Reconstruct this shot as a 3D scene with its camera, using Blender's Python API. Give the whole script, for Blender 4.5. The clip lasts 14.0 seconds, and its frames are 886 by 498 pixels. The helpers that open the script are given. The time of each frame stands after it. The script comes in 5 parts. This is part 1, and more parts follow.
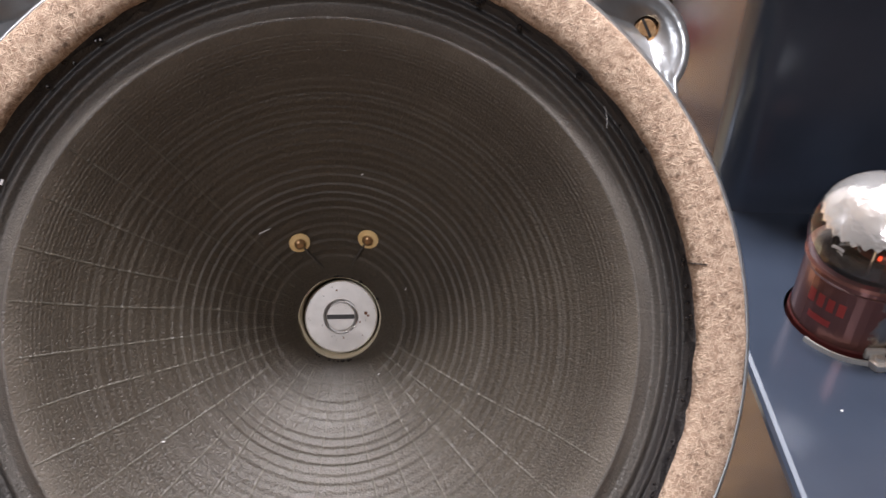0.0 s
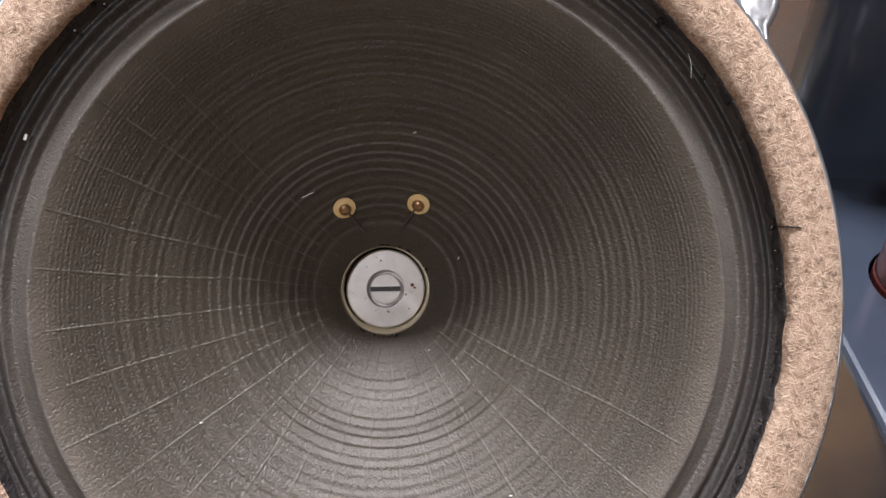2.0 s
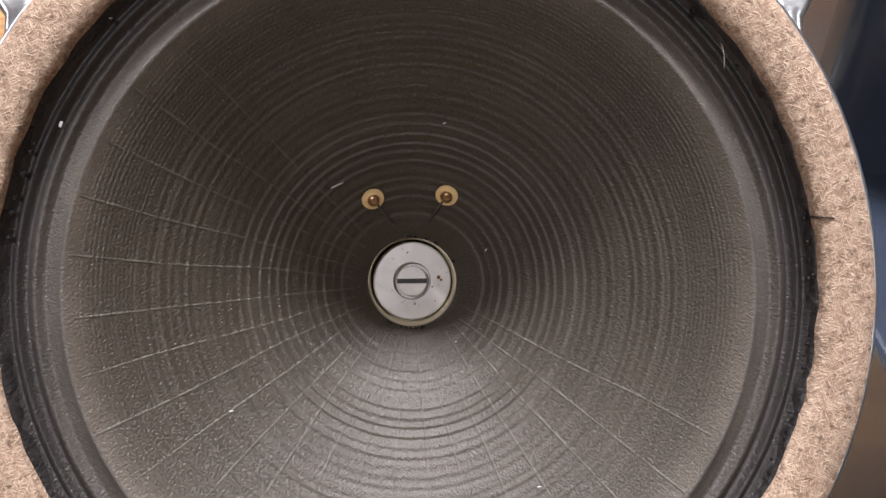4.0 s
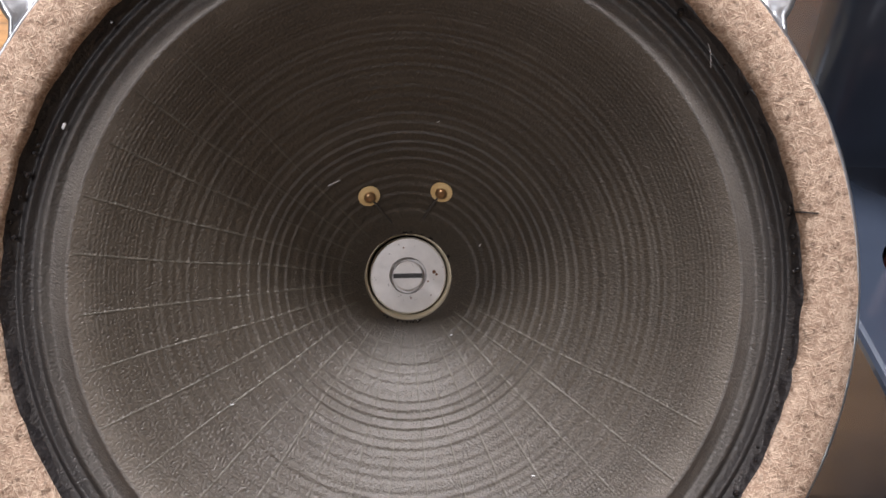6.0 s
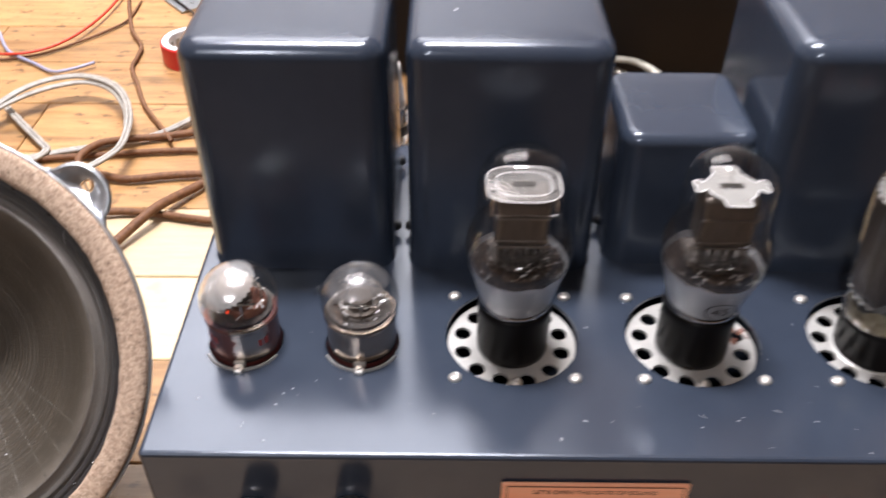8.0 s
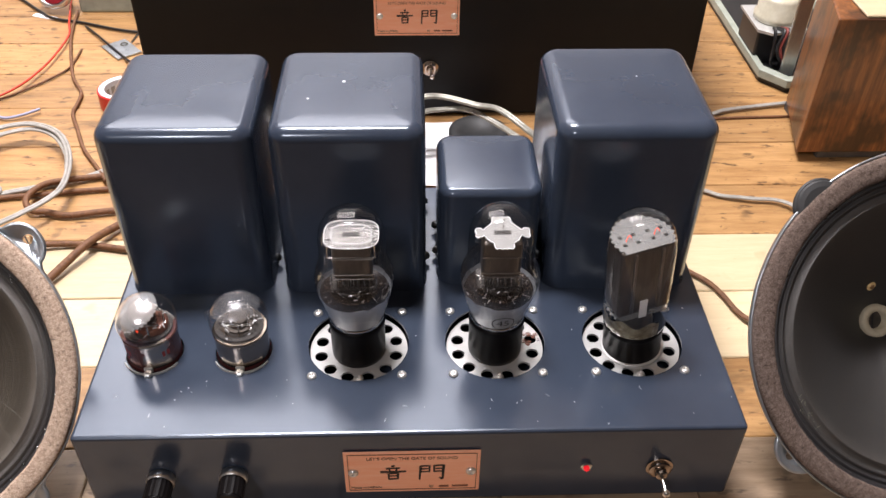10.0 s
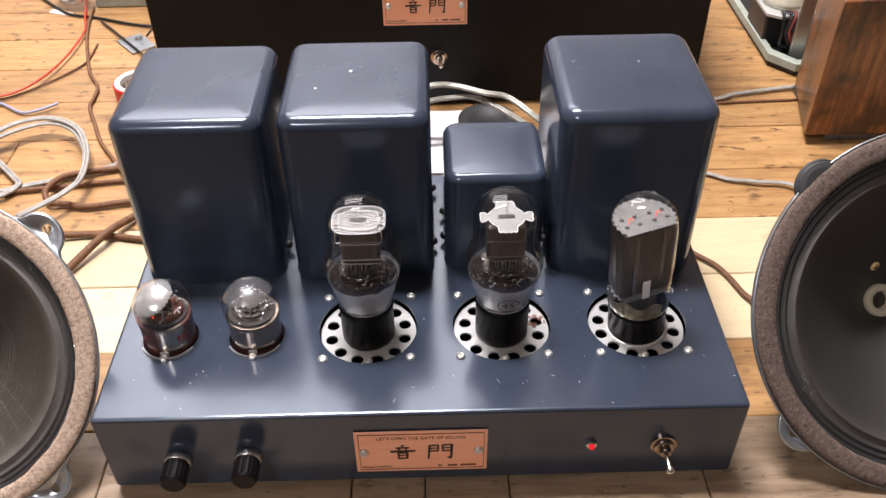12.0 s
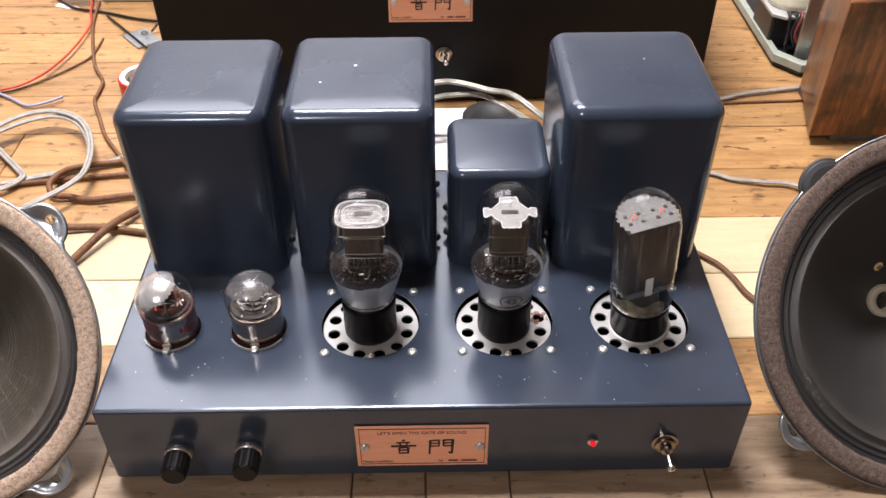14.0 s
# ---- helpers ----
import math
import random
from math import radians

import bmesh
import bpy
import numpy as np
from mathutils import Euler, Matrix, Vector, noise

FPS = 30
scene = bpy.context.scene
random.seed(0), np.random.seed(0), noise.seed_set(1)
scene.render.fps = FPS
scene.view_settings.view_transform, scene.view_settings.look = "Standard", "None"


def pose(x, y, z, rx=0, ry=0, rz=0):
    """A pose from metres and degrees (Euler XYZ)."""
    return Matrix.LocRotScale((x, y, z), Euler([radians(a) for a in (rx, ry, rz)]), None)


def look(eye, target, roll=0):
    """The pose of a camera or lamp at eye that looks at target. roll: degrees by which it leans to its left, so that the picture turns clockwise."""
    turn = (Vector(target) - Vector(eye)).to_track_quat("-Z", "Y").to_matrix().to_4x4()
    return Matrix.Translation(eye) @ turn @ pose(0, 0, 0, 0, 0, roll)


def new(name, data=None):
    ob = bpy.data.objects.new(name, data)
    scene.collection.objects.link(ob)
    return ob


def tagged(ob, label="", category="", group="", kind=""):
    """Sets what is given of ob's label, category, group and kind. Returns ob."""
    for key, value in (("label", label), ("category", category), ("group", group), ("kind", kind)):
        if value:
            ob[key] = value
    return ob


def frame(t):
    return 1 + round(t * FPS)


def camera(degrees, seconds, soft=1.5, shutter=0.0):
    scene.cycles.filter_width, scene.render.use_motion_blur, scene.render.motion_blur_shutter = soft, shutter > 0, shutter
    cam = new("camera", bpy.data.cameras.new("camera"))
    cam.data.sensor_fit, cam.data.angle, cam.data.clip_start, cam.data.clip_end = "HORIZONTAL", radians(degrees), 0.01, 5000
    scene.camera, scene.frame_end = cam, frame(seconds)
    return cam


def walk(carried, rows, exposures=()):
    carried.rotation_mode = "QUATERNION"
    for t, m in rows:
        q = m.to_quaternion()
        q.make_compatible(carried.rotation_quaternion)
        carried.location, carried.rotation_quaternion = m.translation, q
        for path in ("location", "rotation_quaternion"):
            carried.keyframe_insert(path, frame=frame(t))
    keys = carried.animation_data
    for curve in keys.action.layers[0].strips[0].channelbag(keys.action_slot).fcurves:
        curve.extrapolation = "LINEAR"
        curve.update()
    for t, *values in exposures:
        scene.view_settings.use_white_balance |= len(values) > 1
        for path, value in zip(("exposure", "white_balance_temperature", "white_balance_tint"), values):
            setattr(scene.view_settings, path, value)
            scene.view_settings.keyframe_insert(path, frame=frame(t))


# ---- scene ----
cam = camera(54.0, 14.0, shutter=0.4)
PATH = [
    (0, (-0.28081, -0.12415, 0.22975), (-0.28838, 1.50108, -0.93583), 1.374),
    (0.5, (-0.28844, -0.11978, 0.22507), (-0.30602, 1.49296, -0.95761), 0.951),
    (1, (-0.29447, -0.11823, 0.22175), (-0.31038, 1.49159, -0.96493), 1.185),
    (1.5, (-0.29562, -0.11454, 0.21668), (-0.31452, 1.49457, -0.97092), 1.198),
    (2, (-0.29757, -0.11155, 0.2139), (-0.29311, 1.49258, -0.98055), 1.565),
    (2.5, (-0.29934, -0.11473, 0.20931), (-0.3173, 1.49332, -0.97975), 1.340),
    (3, (-0.3008, -0.11384, 0.21061), (-0.30364, 1.49727, -0.97443), 1.645),
    (5.5, (-0.30381, -0.11552, 0.21124), (-0.34182, 1.48559, -0.98668), 1.087),
    (6, (-0.30247, -0.11746, 0.2152), (-0.30873, 1.48023, -0.98787), 1.283),
    (6.5, (-0.29069, -0.12623, 0.22325), (-0.28147, 1.47342, -0.97718), 0.639),
    (6.8, (-0.25746, -0.13815, 0.23123), (-0.34834, 1.46286, -0.96397), -1.525),
    (7, (-0.23995, -0.14801, 0.25408), (-0.26909, 1.42147, -0.98523), -0.499),
    (7.2, (-0.2103, -0.16656, 0.27638), (-0.20006, 1.43169, -0.92589), 0.904),
    (7.5, (-0.1342, -0.1790, 0.3225), (-0.1710, 1.3772, -0.9322), -0.38),
    (7.7, (-0.11288, -0.1939, 0.34943), (-0.10041, 1.33855, -0.93565), 1.440),
    (8, (-0.06829, -0.23054, 0.37709), (-0.07366, 1.31218, -0.8957), 0.433),
    (8.4, (-0.02031, -0.25099, 0.43614), (0.03806, 1.23408, -0.9022), 0.455),
    (8.5, (-0.00523, -0.26921, 0.43645), (0.04568, 1.24553, -0.86853), 0.191),
    (9, (-0.00398, -0.30533, 0.46019), (0.08768, 1.22776, -0.82092), 2.023),
    (11.5, (0.00962, -0.33334, 0.48931), (0.0327, 1.18502, -0.81224), -0.897),
    (12, (0.00882, -0.33324, 0.48786), (0.03313, 1.18328, -0.81583), -0.702),
    (12.5, (0.00735, -0.33436, 0.48944), (0.03299, 1.1839, -0.81219), -0.508),
    (13, (0.00876, -0.33474, 0.49115), (0.02674, 1.18548, -0.80832), -0.689),
    (13.5, (0.0067, -0.33502, 0.48828), (0.03023, 1.18533, -0.81095), -0.347),
    (14, (0.00862, -0.33524, 0.48525), (0.02658, 1.18188, -0.81783), -0.246),
]
walk(cam, [(t, look(eye, target, roll)) for t, eye, target, roll in PATH],
     [(0, 0.14), (1, 0.11), (3, 0.26), (5.5, 0.05), (6, 0.05), (6.5, 0.18), (7, 0.36), (7.5, 0.30), (8.5, 0.05), (14, 0.0)])

# ---- light, world, exposure ----
world = bpy.data.worlds.new("room_air")
scene.world = world
world.use_nodes = True
world.node_tree.nodes["Background"].inputs["Color"].default_value = (0.85, 0.92, 1.0, 1)
world.node_tree.nodes["Background"].inputs["Strength"].default_value = 0.02


def area_lamp(name, m, sx, sy, watts, colour):
    data = bpy.data.lights.new(name, "AREA")
    data.shape, data.size, data.size_y, data.energy, data.color = "RECTANGLE", sx, sy, watts, colour
    ob = new(name, data)
    ob.matrix_world = m
    return ob


WHITE_LIGHT = (0.93, 0.885, 0.92)
area_lamp("tube_light", pose(-0.28, 0.50, 2.10), 0.70, 0.26, 92, WHITE_LIGHT)
# Added soft fill that stands in for light bounced off the ceiling.
area_lamp("ceiling_bounce_fill", pose(-0.60, 2.25, 2.30), 1.70, 1.70, 76, WHITE_LIGHT)
area_lamp("tube_light", pose(-0.85, -1.95, 2.10), 0.24, 0.11, 36, WHITE_LIGHT)

# ---- materials ----


def mat(name, base, rough=0.5, metal=0.0, coat=0.0, spec=0.5):
    m = bpy.data.materials.new(name)
    m.use_nodes = True
    b = m.node_tree.nodes["Principled BSDF"]
    b.inputs["Base Color"].default_value = (*base, 1)
    b.inputs["Roughness"].default_value = rough
    b.inputs["Metallic"].default_value = metal
    b.inputs["Coat Weight"].default_value = coat
    b.inputs["Coat Roughness"].default_value = 0.14
    b.inputs["Specular IOR Level"].default_value = spec
    return m


class Nodes:
    """Short hand for building a node tree."""

    def __init__(self, m):
        self.t = m.node_tree
        self.b = self.t.nodes["Principled BSDF"]

    def add(self, kind, **values):
        n = self.t.nodes.new(kind)
        for k, v in values.items():
            n.inputs[k].default_value = v
        return n

    def link(self, a, b):
        self.t.links.new(a, b)

    def coords(self, scale=(1, 1, 1)):
        c, p = self.add("ShaderNodeTexCoord"), self.add("ShaderNodeMapping")
        p.inputs["Scale"].default_value = scale
        self.link(c.outputs["Object"], p.inputs["Vector"])
        return p.outputs["Vector"]

    def turned(self, angle, scale, shift=0.0):
        """Object coordinates turned about z first and stretched after that."""
        a = self.add("ShaderNodeMapping")
        a.inputs["Rotation"].default_value = (0, 0, angle)
        a.inputs["Location"].default_value = (shift, shift * 2.7, 0)
        b = self.add("ShaderNodeMapping")
        b.inputs["Scale"].default_value = scale
        self.link(self.add("ShaderNodeTexCoord").outputs["Object"], a.inputs["Vector"])
        self.link(a.outputs["Vector"], b.inputs["Vector"])
        return b.outputs["Vector"]

    def noise(self, vec, scale, detail=4.0, rough=0.6):
        n = self.add("ShaderNodeTexNoise", Scale=scale, Detail=detail, Roughness=rough)
        self.link(vec, n.inputs["Vector"])
        return n.outputs["Fac"]

    def ramp(self, fac, stops):
        n = self.t.nodes.new("ShaderNodeValToRGB")
        e = n.color_ramp.elements
        while len(e) < len(stops):
            e.new(0.5)
        for i, (at, c) in enumerate(stops):
            e[i].position = at
            e[i].color = (*c, 1) if len(c) == 3 else c
        self.link(fac, n.inputs["Fac"])
        return n.outputs["Color"]

    def math(self, op, a, b=0.0):
        n = self.t.nodes.new("ShaderNodeMath")
        n.operation = op
        for i, v in enumerate((a, b)):
            if isinstance(v, (int, float)):
                n.inputs[i].default_value = v
            else:
                self.link(v, n.inputs[i])
        return n.outputs[0]

    def mix(self, fac, a, b, blend="MIX"):
        n = self.t.nodes.new("ShaderNodeMix")
        n.data_type, n.blend_type = "RGBA", blend
        for k, v in ((0, fac), (6, a), (7, b)):
            if isinstance(v, (int, float)):
                n.inputs[k].default_value = v
            elif isinstance(v, tuple):
                n.inputs[k].default_value = (*v, 1)
            else:
                self.link(v, n.inputs[k])
        return n.outputs[2]

    def bump(self, height, strength, distance):
        n = self.add("ShaderNodeBump", Strength=strength, Distance=distance)
        self.link(height, n.inputs["Height"])
        if self.b.inputs["Normal"].is_linked:
            self.link(self.b.inputs["Normal"].links[0].from_socket, n.inputs["Normal"])
        self.link(n.outputs["Normal"], self.b.inputs["Normal"])

    def colour(self, c):
        self.link(c, self.b.inputs["Base Color"])

    def rough(self, r):
        self.link(r, self.b.inputs["Roughness"])


def mottled(name, a, b, scale, rough=0.5, metal=0.0, bump=0.0, bump_scale=None, coat=0.0, stretch=(1, 1, 1), spread=0.2):
    m = mat(name, a, rough, metal, coat)
    n = Nodes(m)
    v = n.coords(stretch)
    n.colour(n.ramp(n.noise(v, scale), [(0.5 - spread, a), (0.5 + spread, b)]))
    r = n.noise(v, scale * 2.3)
    n.rough(n.math("ADD", n.math("MULTIPLY", r, 0.25 * rough + 0.05), rough * 0.85 - 0.02))
    if bump:
        n.bump(n.noise(v, bump_scale or scale * 6, 3.0), 0.6, bump)
    return m


def make_paint(name, a, b, rough, coat):
    """Hammer-smooth enamel with faint orange peel, dust and small scratches."""
    m = mat(name, a, rough, 0.0, coat)
    n = Nodes(m)
    v = n.coords()
    base = n.ramp(n.noise(v, 18), [(0.3, a), (0.7, b)])
    dust = n.ramp(n.noise(v, 900, 2.0), [(0.755, (0, 0, 0)), (0.78, (1, 1, 1))])
    patch = n.ramp(n.noise(v, 30, 2.0), [(0.5, (0, 0, 0)), (0.7, (1, 1, 1))])
    n.colour(n.mix(n.math("MULTIPLY", n.math("MULTIPLY", dust, patch), 0.12), base, (0.45, 0.46, 0.48)))
    n.rough(n.math("ADD", n.math("MULTIPLY", n.noise(v, 26, 5.0, 0.62), 0.18), rough - 0.09))
    n.bump(n.noise(v, 420, 2.0), 0.2, 0.00006)
    return m


def worn_red_band():
    """Warm nickel with a worn coat of red lacquer that survives on one side and in flakes."""
    m = mat("worn_red_nickel_band", (0.5, 0.44, 0.38), 0.24, 1.0)
    n = Nodes(m)
    v = n.coords()
    sep = n.add("ShaderNodeSeparateXYZ")
    n.link(v, sep.inputs[0])
    rag = n.math("MULTIPLY", n.math("SUBTRACT", n.noise(v, 120, 4.0, 0.7), 0.5), 0.016)
    side = n.math("ABSOLUTE", n.math("SUBTRACT", n.math("ADD", sep.outputs[0], rag), 0.0055))
    coat = n.ramp(n.math("MULTIPLY", side, 60.0), [(0.38, (0, 0, 0)), (0.52, (1, 1, 1))])
    metal = n.ramp(n.noise(v, 60), [(0.3, (0.46, 0.41, 0.36)), (0.7, (0.58, 0.52, 0.46))])
    n.colour(n.mix(n.math("MULTIPLY", coat, 0.85), metal, (0.17, 0.036, 0.030)))
    n.link(n.math("SUBTRACT", 1.0, n.math("MULTIPLY", coat, 0.35)), n.b.inputs["Metallic"])
    return m


M_PAINT = make_paint("blue_grey_enamel", (0.027, 0.036, 0.055), (0.035, 0.046, 0.068), 0.20, 0.04)
M_PAINT.node_tree.nodes["Principled BSDF"].inputs["Specular IOR Level"].default_value = 0.75
M_PAINT.node_tree.nodes["Principled BSDF"].inputs["Specular Tint"].default_value = (0.80, 0.89, 1.0, 1)
M_BLACK_PAINT = make_paint("black_enamel", (0.008, 0.0075, 0.008), (0.011, 0.010, 0.010), 0.46, 0.0)
M_BLACK_PAINT.node_tree.nodes["Principled BSDF"].inputs["Specular IOR Level"].default_value = 0.16
M_BAKELITE = mat("black_bakelite", (0.006, 0.005, 0.005), 0.36, spec=0.13)
M_BLACK = mat("black_plastic", (0.015, 0.015, 0.016), 0.35)
M_RUBBER = mottled("black_rubber", (0.02, 0.02, 0.02), (0.035, 0.035, 0.035), 60, 0.6)
M_CHROME = mat("bright_nickel", (0.75, 0.74, 0.72), 0.16, 1.0)
M_BAND = mottled("nickel_band", (0.34, 0.275, 0.225), (0.45, 0.375, 0.31), 40, 0.17, 1.0, stretch=(1, 1, 5))
M_ALU = mottled("brushed_aluminium", (0.66, 0.66, 0.66), (0.78, 0.78, 0.77), 80, 0.34, 1.0, stretch=(8, 1, 1))
M_PLATE = mottled("pale_socket_plate", (0.50, 0.50, 0.485), (0.60, 0.60, 0.58), 60, 0.38, 0.45)
M_ZINC = mottled("zinc_plated_steel", (0.42, 0.46, 0.50), (0.56, 0.60, 0.64), 90, 0.30, 0.9, 0.0003, 200)
M_SCREW = mottled("screw_steel", (0.66, 0.65, 0.62), (0.78, 0.77, 0.74), 300, 0.36, 0.75)
M_DARK_METAL = mottled("dark_anode_metal", (0.024, 0.022, 0.0205), (0.042, 0.039, 0.037), 90, 0.38, 0.2)
M_ANODE = mottled("greyed_anode_metal", (0.070, 0.057, 0.048), (0.105, 0.088, 0.076), 60, 0.36, 0.35, stretch=(6, 6, 1))
# Pale wire that stands in for glints inside the bulbs.
M_SPARKLE_WIRE = mat("sparkle_wire", (0.85, 0.85, 0.86), 0.25, 0.3)
M_GREY_METAL = mottled("grey_electrode_metal", (0.13, 0.12, 0.11), (0.20, 0.185, 0.17), 90, 0.32, 0.8)
M_RED_BAND = worn_red_band()
M_GETTER = mottled("silver_getter", (0.74, 0.74, 0.75), (0.92, 0.92, 0.92), 70, 0.19, 0.74, 0.0006, 300)
M_BROWN_GETTER = mottled("brown_getter_edge", (0.16, 0.11, 0.05), (0.42, 0.36, 0.22), 160, 0.3, 0.5)
M_COPPER = mottled("copper_name_plate", (0.95, 0.42, 0.25), (0.98, 0.52, 0.34), 60, 0.42, 0.12, stretch=(1, 6, 6))
M_INK = mat("black_ink", (0.02, 0.014, 0.012), 0.6)
M_BROWN_INK = mat("brown_ink", (0.20, 0.07, 0.035), 0.6)
M_CREAM = mottled("cream_fibre_ring", (0.44, 0.39, 0.27), (0.58, 0.52, 0.39), 150, 0.6)
M_YELLOW = mottled("yellow_fibre_washer", (0.82, 0.58, 0.26), (0.88, 0.68, 0.36), 200, 0.55)
M_RED_TAPE = mottled("red_vinyl_tape", (0.55, 0.02, 0.02), (0.66, 0.035, 0.03), 40, 0.35)
M_PAPER = mottled("white_paper", (0.74, 0.75, 0.78), (0.82, 0.83, 0.85), 30, 0.8)
M_RED_WIRE = mat("red_wire", (0.62, 0.05, 0.025), 0.45)
M_OLD_RED = mat("old_red_wire", (0.20, 0.035, 0.025), 0.6)
M_BLUE_WIRE = mat("violet_blue_wire", (0.30, 0.31, 0.44), 0.45)
M_BROWN_WIRE = mottled("brown_cloth_cable", (0.10, 0.042, 0.018), (0.20, 0.09, 0.038), 260, 0.7, bump=0.0004, bump_scale=700)
M_GREY_WIRE = mottled("grey_twin_cable", (0.27, 0.255, 0.23), (0.40, 0.38, 0.345), 120, 0.45)
M_CLEAR_WIRE = mottled("silver_core_cable", (0.20, 0.195, 0.165), (0.36, 0.35, 0.30), 160, 0.30, 0.3)
M_GREEN_METAL = mottled("pale_green_metal", (0.26, 0.285, 0.235), (0.36, 0.39, 0.325), 60, 0.5)
M_WALL = mottled("plaster_wall", (0.32, 0.31, 0.30), (0.37, 0.36, 0.35), 3, 0.85)
M_WHITE_WALL = mottled("white_wall_paint", (0.70, 0.71, 0.72), (0.76, 0.77, 0.78), 3, 0.85)
M_CEILING = mottled("ceiling_board", (0.74, 0.74, 0.73), (0.80, 0.80, 0.79), 2, 0.9)


def glass_material(name, tint, rough=0.02):
    """Thin clear bulb glass: sees through, with a grazing-angle gloss."""
    m = bpy.data.materials.new(name)
    m.use_nodes = True
    t = m.node_tree
    t.nodes.clear()
    out = t.nodes.new("ShaderNodeOutputMaterial")
    mixer = t.nodes.new("ShaderNodeMixShader")
    clear = t.nodes.new("ShaderNodeBsdfTransparent")
    gloss = t.nodes.new("ShaderNodeBsdfGlossy")
    fres = t.nodes.new("ShaderNodeLayerWeight")
    curve = t.nodes.new("ShaderNodeMath")
    curve.operation = "POWER"
    curve.inputs[1].default_value = 3.6
    lift = t.nodes.new("ShaderNodeMath")
    lift.operation = "MULTIPLY_ADD"
    lift.inputs[1].default_value, lift.inputs[2].default_value = 0.75, 0.04
    clear.inputs["Color"].default_value = (*tint, 1)
    gloss.inputs["Roughness"].default_value = rough
    fres.inputs["Blend"].default_value = 0.5
    t.links.new(fres.outputs["Facing"], curve.inputs[0])
    t.links.new(curve.outputs[0], lift.inputs[0])
    t.links.new(lift.outputs[0], mixer.inputs[0])
    t.links.new(clear.outputs[0], mixer.inputs[1])
    t.links.new(gloss.outputs[0], mixer.inputs[2])
    t.links.new(mixer.outputs[0], out.inputs["Surface"])
    return m


M_GLASS = glass_material("clear_bulb_glass", (0.97, 0.97, 0.96))


def film_material(name, tint, cover, metal=0.85, rough=0.22):
    """Half-clear metallic film on the inside of a bulb."""
    m = mat(name, tint, rough, metal)
    t = m.node_tree
    out, b = t.nodes["Material Output"], t.nodes["Principled BSDF"]
    mixer, clear = t.nodes.new("ShaderNodeMixShader"), t.nodes.new("ShaderNodeBsdfTransparent")
    n = Nodes(m)
    n.link(n.math("ADD", n.math("MULTIPLY", n.noise(n.coords(), 60, 3.0), 0.5), cover - 0.25), mixer.inputs[0])
    n.link(clear.outputs[0], mixer.inputs[1])
    n.link(b.outputs[0], mixer.inputs[2])
    n.link(mixer.outputs[0], out.inputs["Surface"])
    return m


M_FILM = film_material("thin_silver_film", (0.52, 0.54, 0.57), 0.90, 0.45, 0.30)
M_FILM.node_tree.nodes["Principled BSDF"].inputs["Specular IOR Level"].default_value = 0.25
M_MICA = film_material("milky_mica", (0.42, 0.42, 0.41), 0.55, 0.0)
M_GLASSY_MICA = film_material("glassy_mica", (0.42, 0.41, 0.40), 0.26, 0.2, 0.12)
M_GREY_MICA = film_material("frosted_mica", (0.25, 0.25, 0.245), 0.62, 0.0)
M_SHADE = film_material("dark_blind_film", (0.016, 0.012, 0.011), 0.88, 0.0, 0.7)
M_SMOKE = film_material("smoky_glass_film", (0.025, 0.020, 0.018), 0.40, 0.2)
M_HAZE = film_material("grey_getter_haze", (0.42, 0.42, 0.44), 0.30, 0.5, 0.3)
for film in (M_SHADE, M_SMOKE):
    film.node_tree.nodes["Principled BSDF"].inputs["Specular IOR Level"].default_value = 0.1
M_CLEAR_MICA = film_material("clear_mica", (0.17, 0.155, 0.145), 0.28, 0.2)


def glow_material(name, colour, strength):
    m = mat(name, colour, 0.4)
    b = m.node_tree.nodes["Principled BSDF"]
    b.inputs["Emission Color"].default_value = (*colour, 1)
    b.inputs["Emission Strength"].default_value = strength
    return m


M_GLOW = glow_material("hot_filament", (1.0, 0.08, 0.03), 1.2)
M_LED = glow_material("red_led_lens", (0.85, 0.008, 0.02), 0.7)


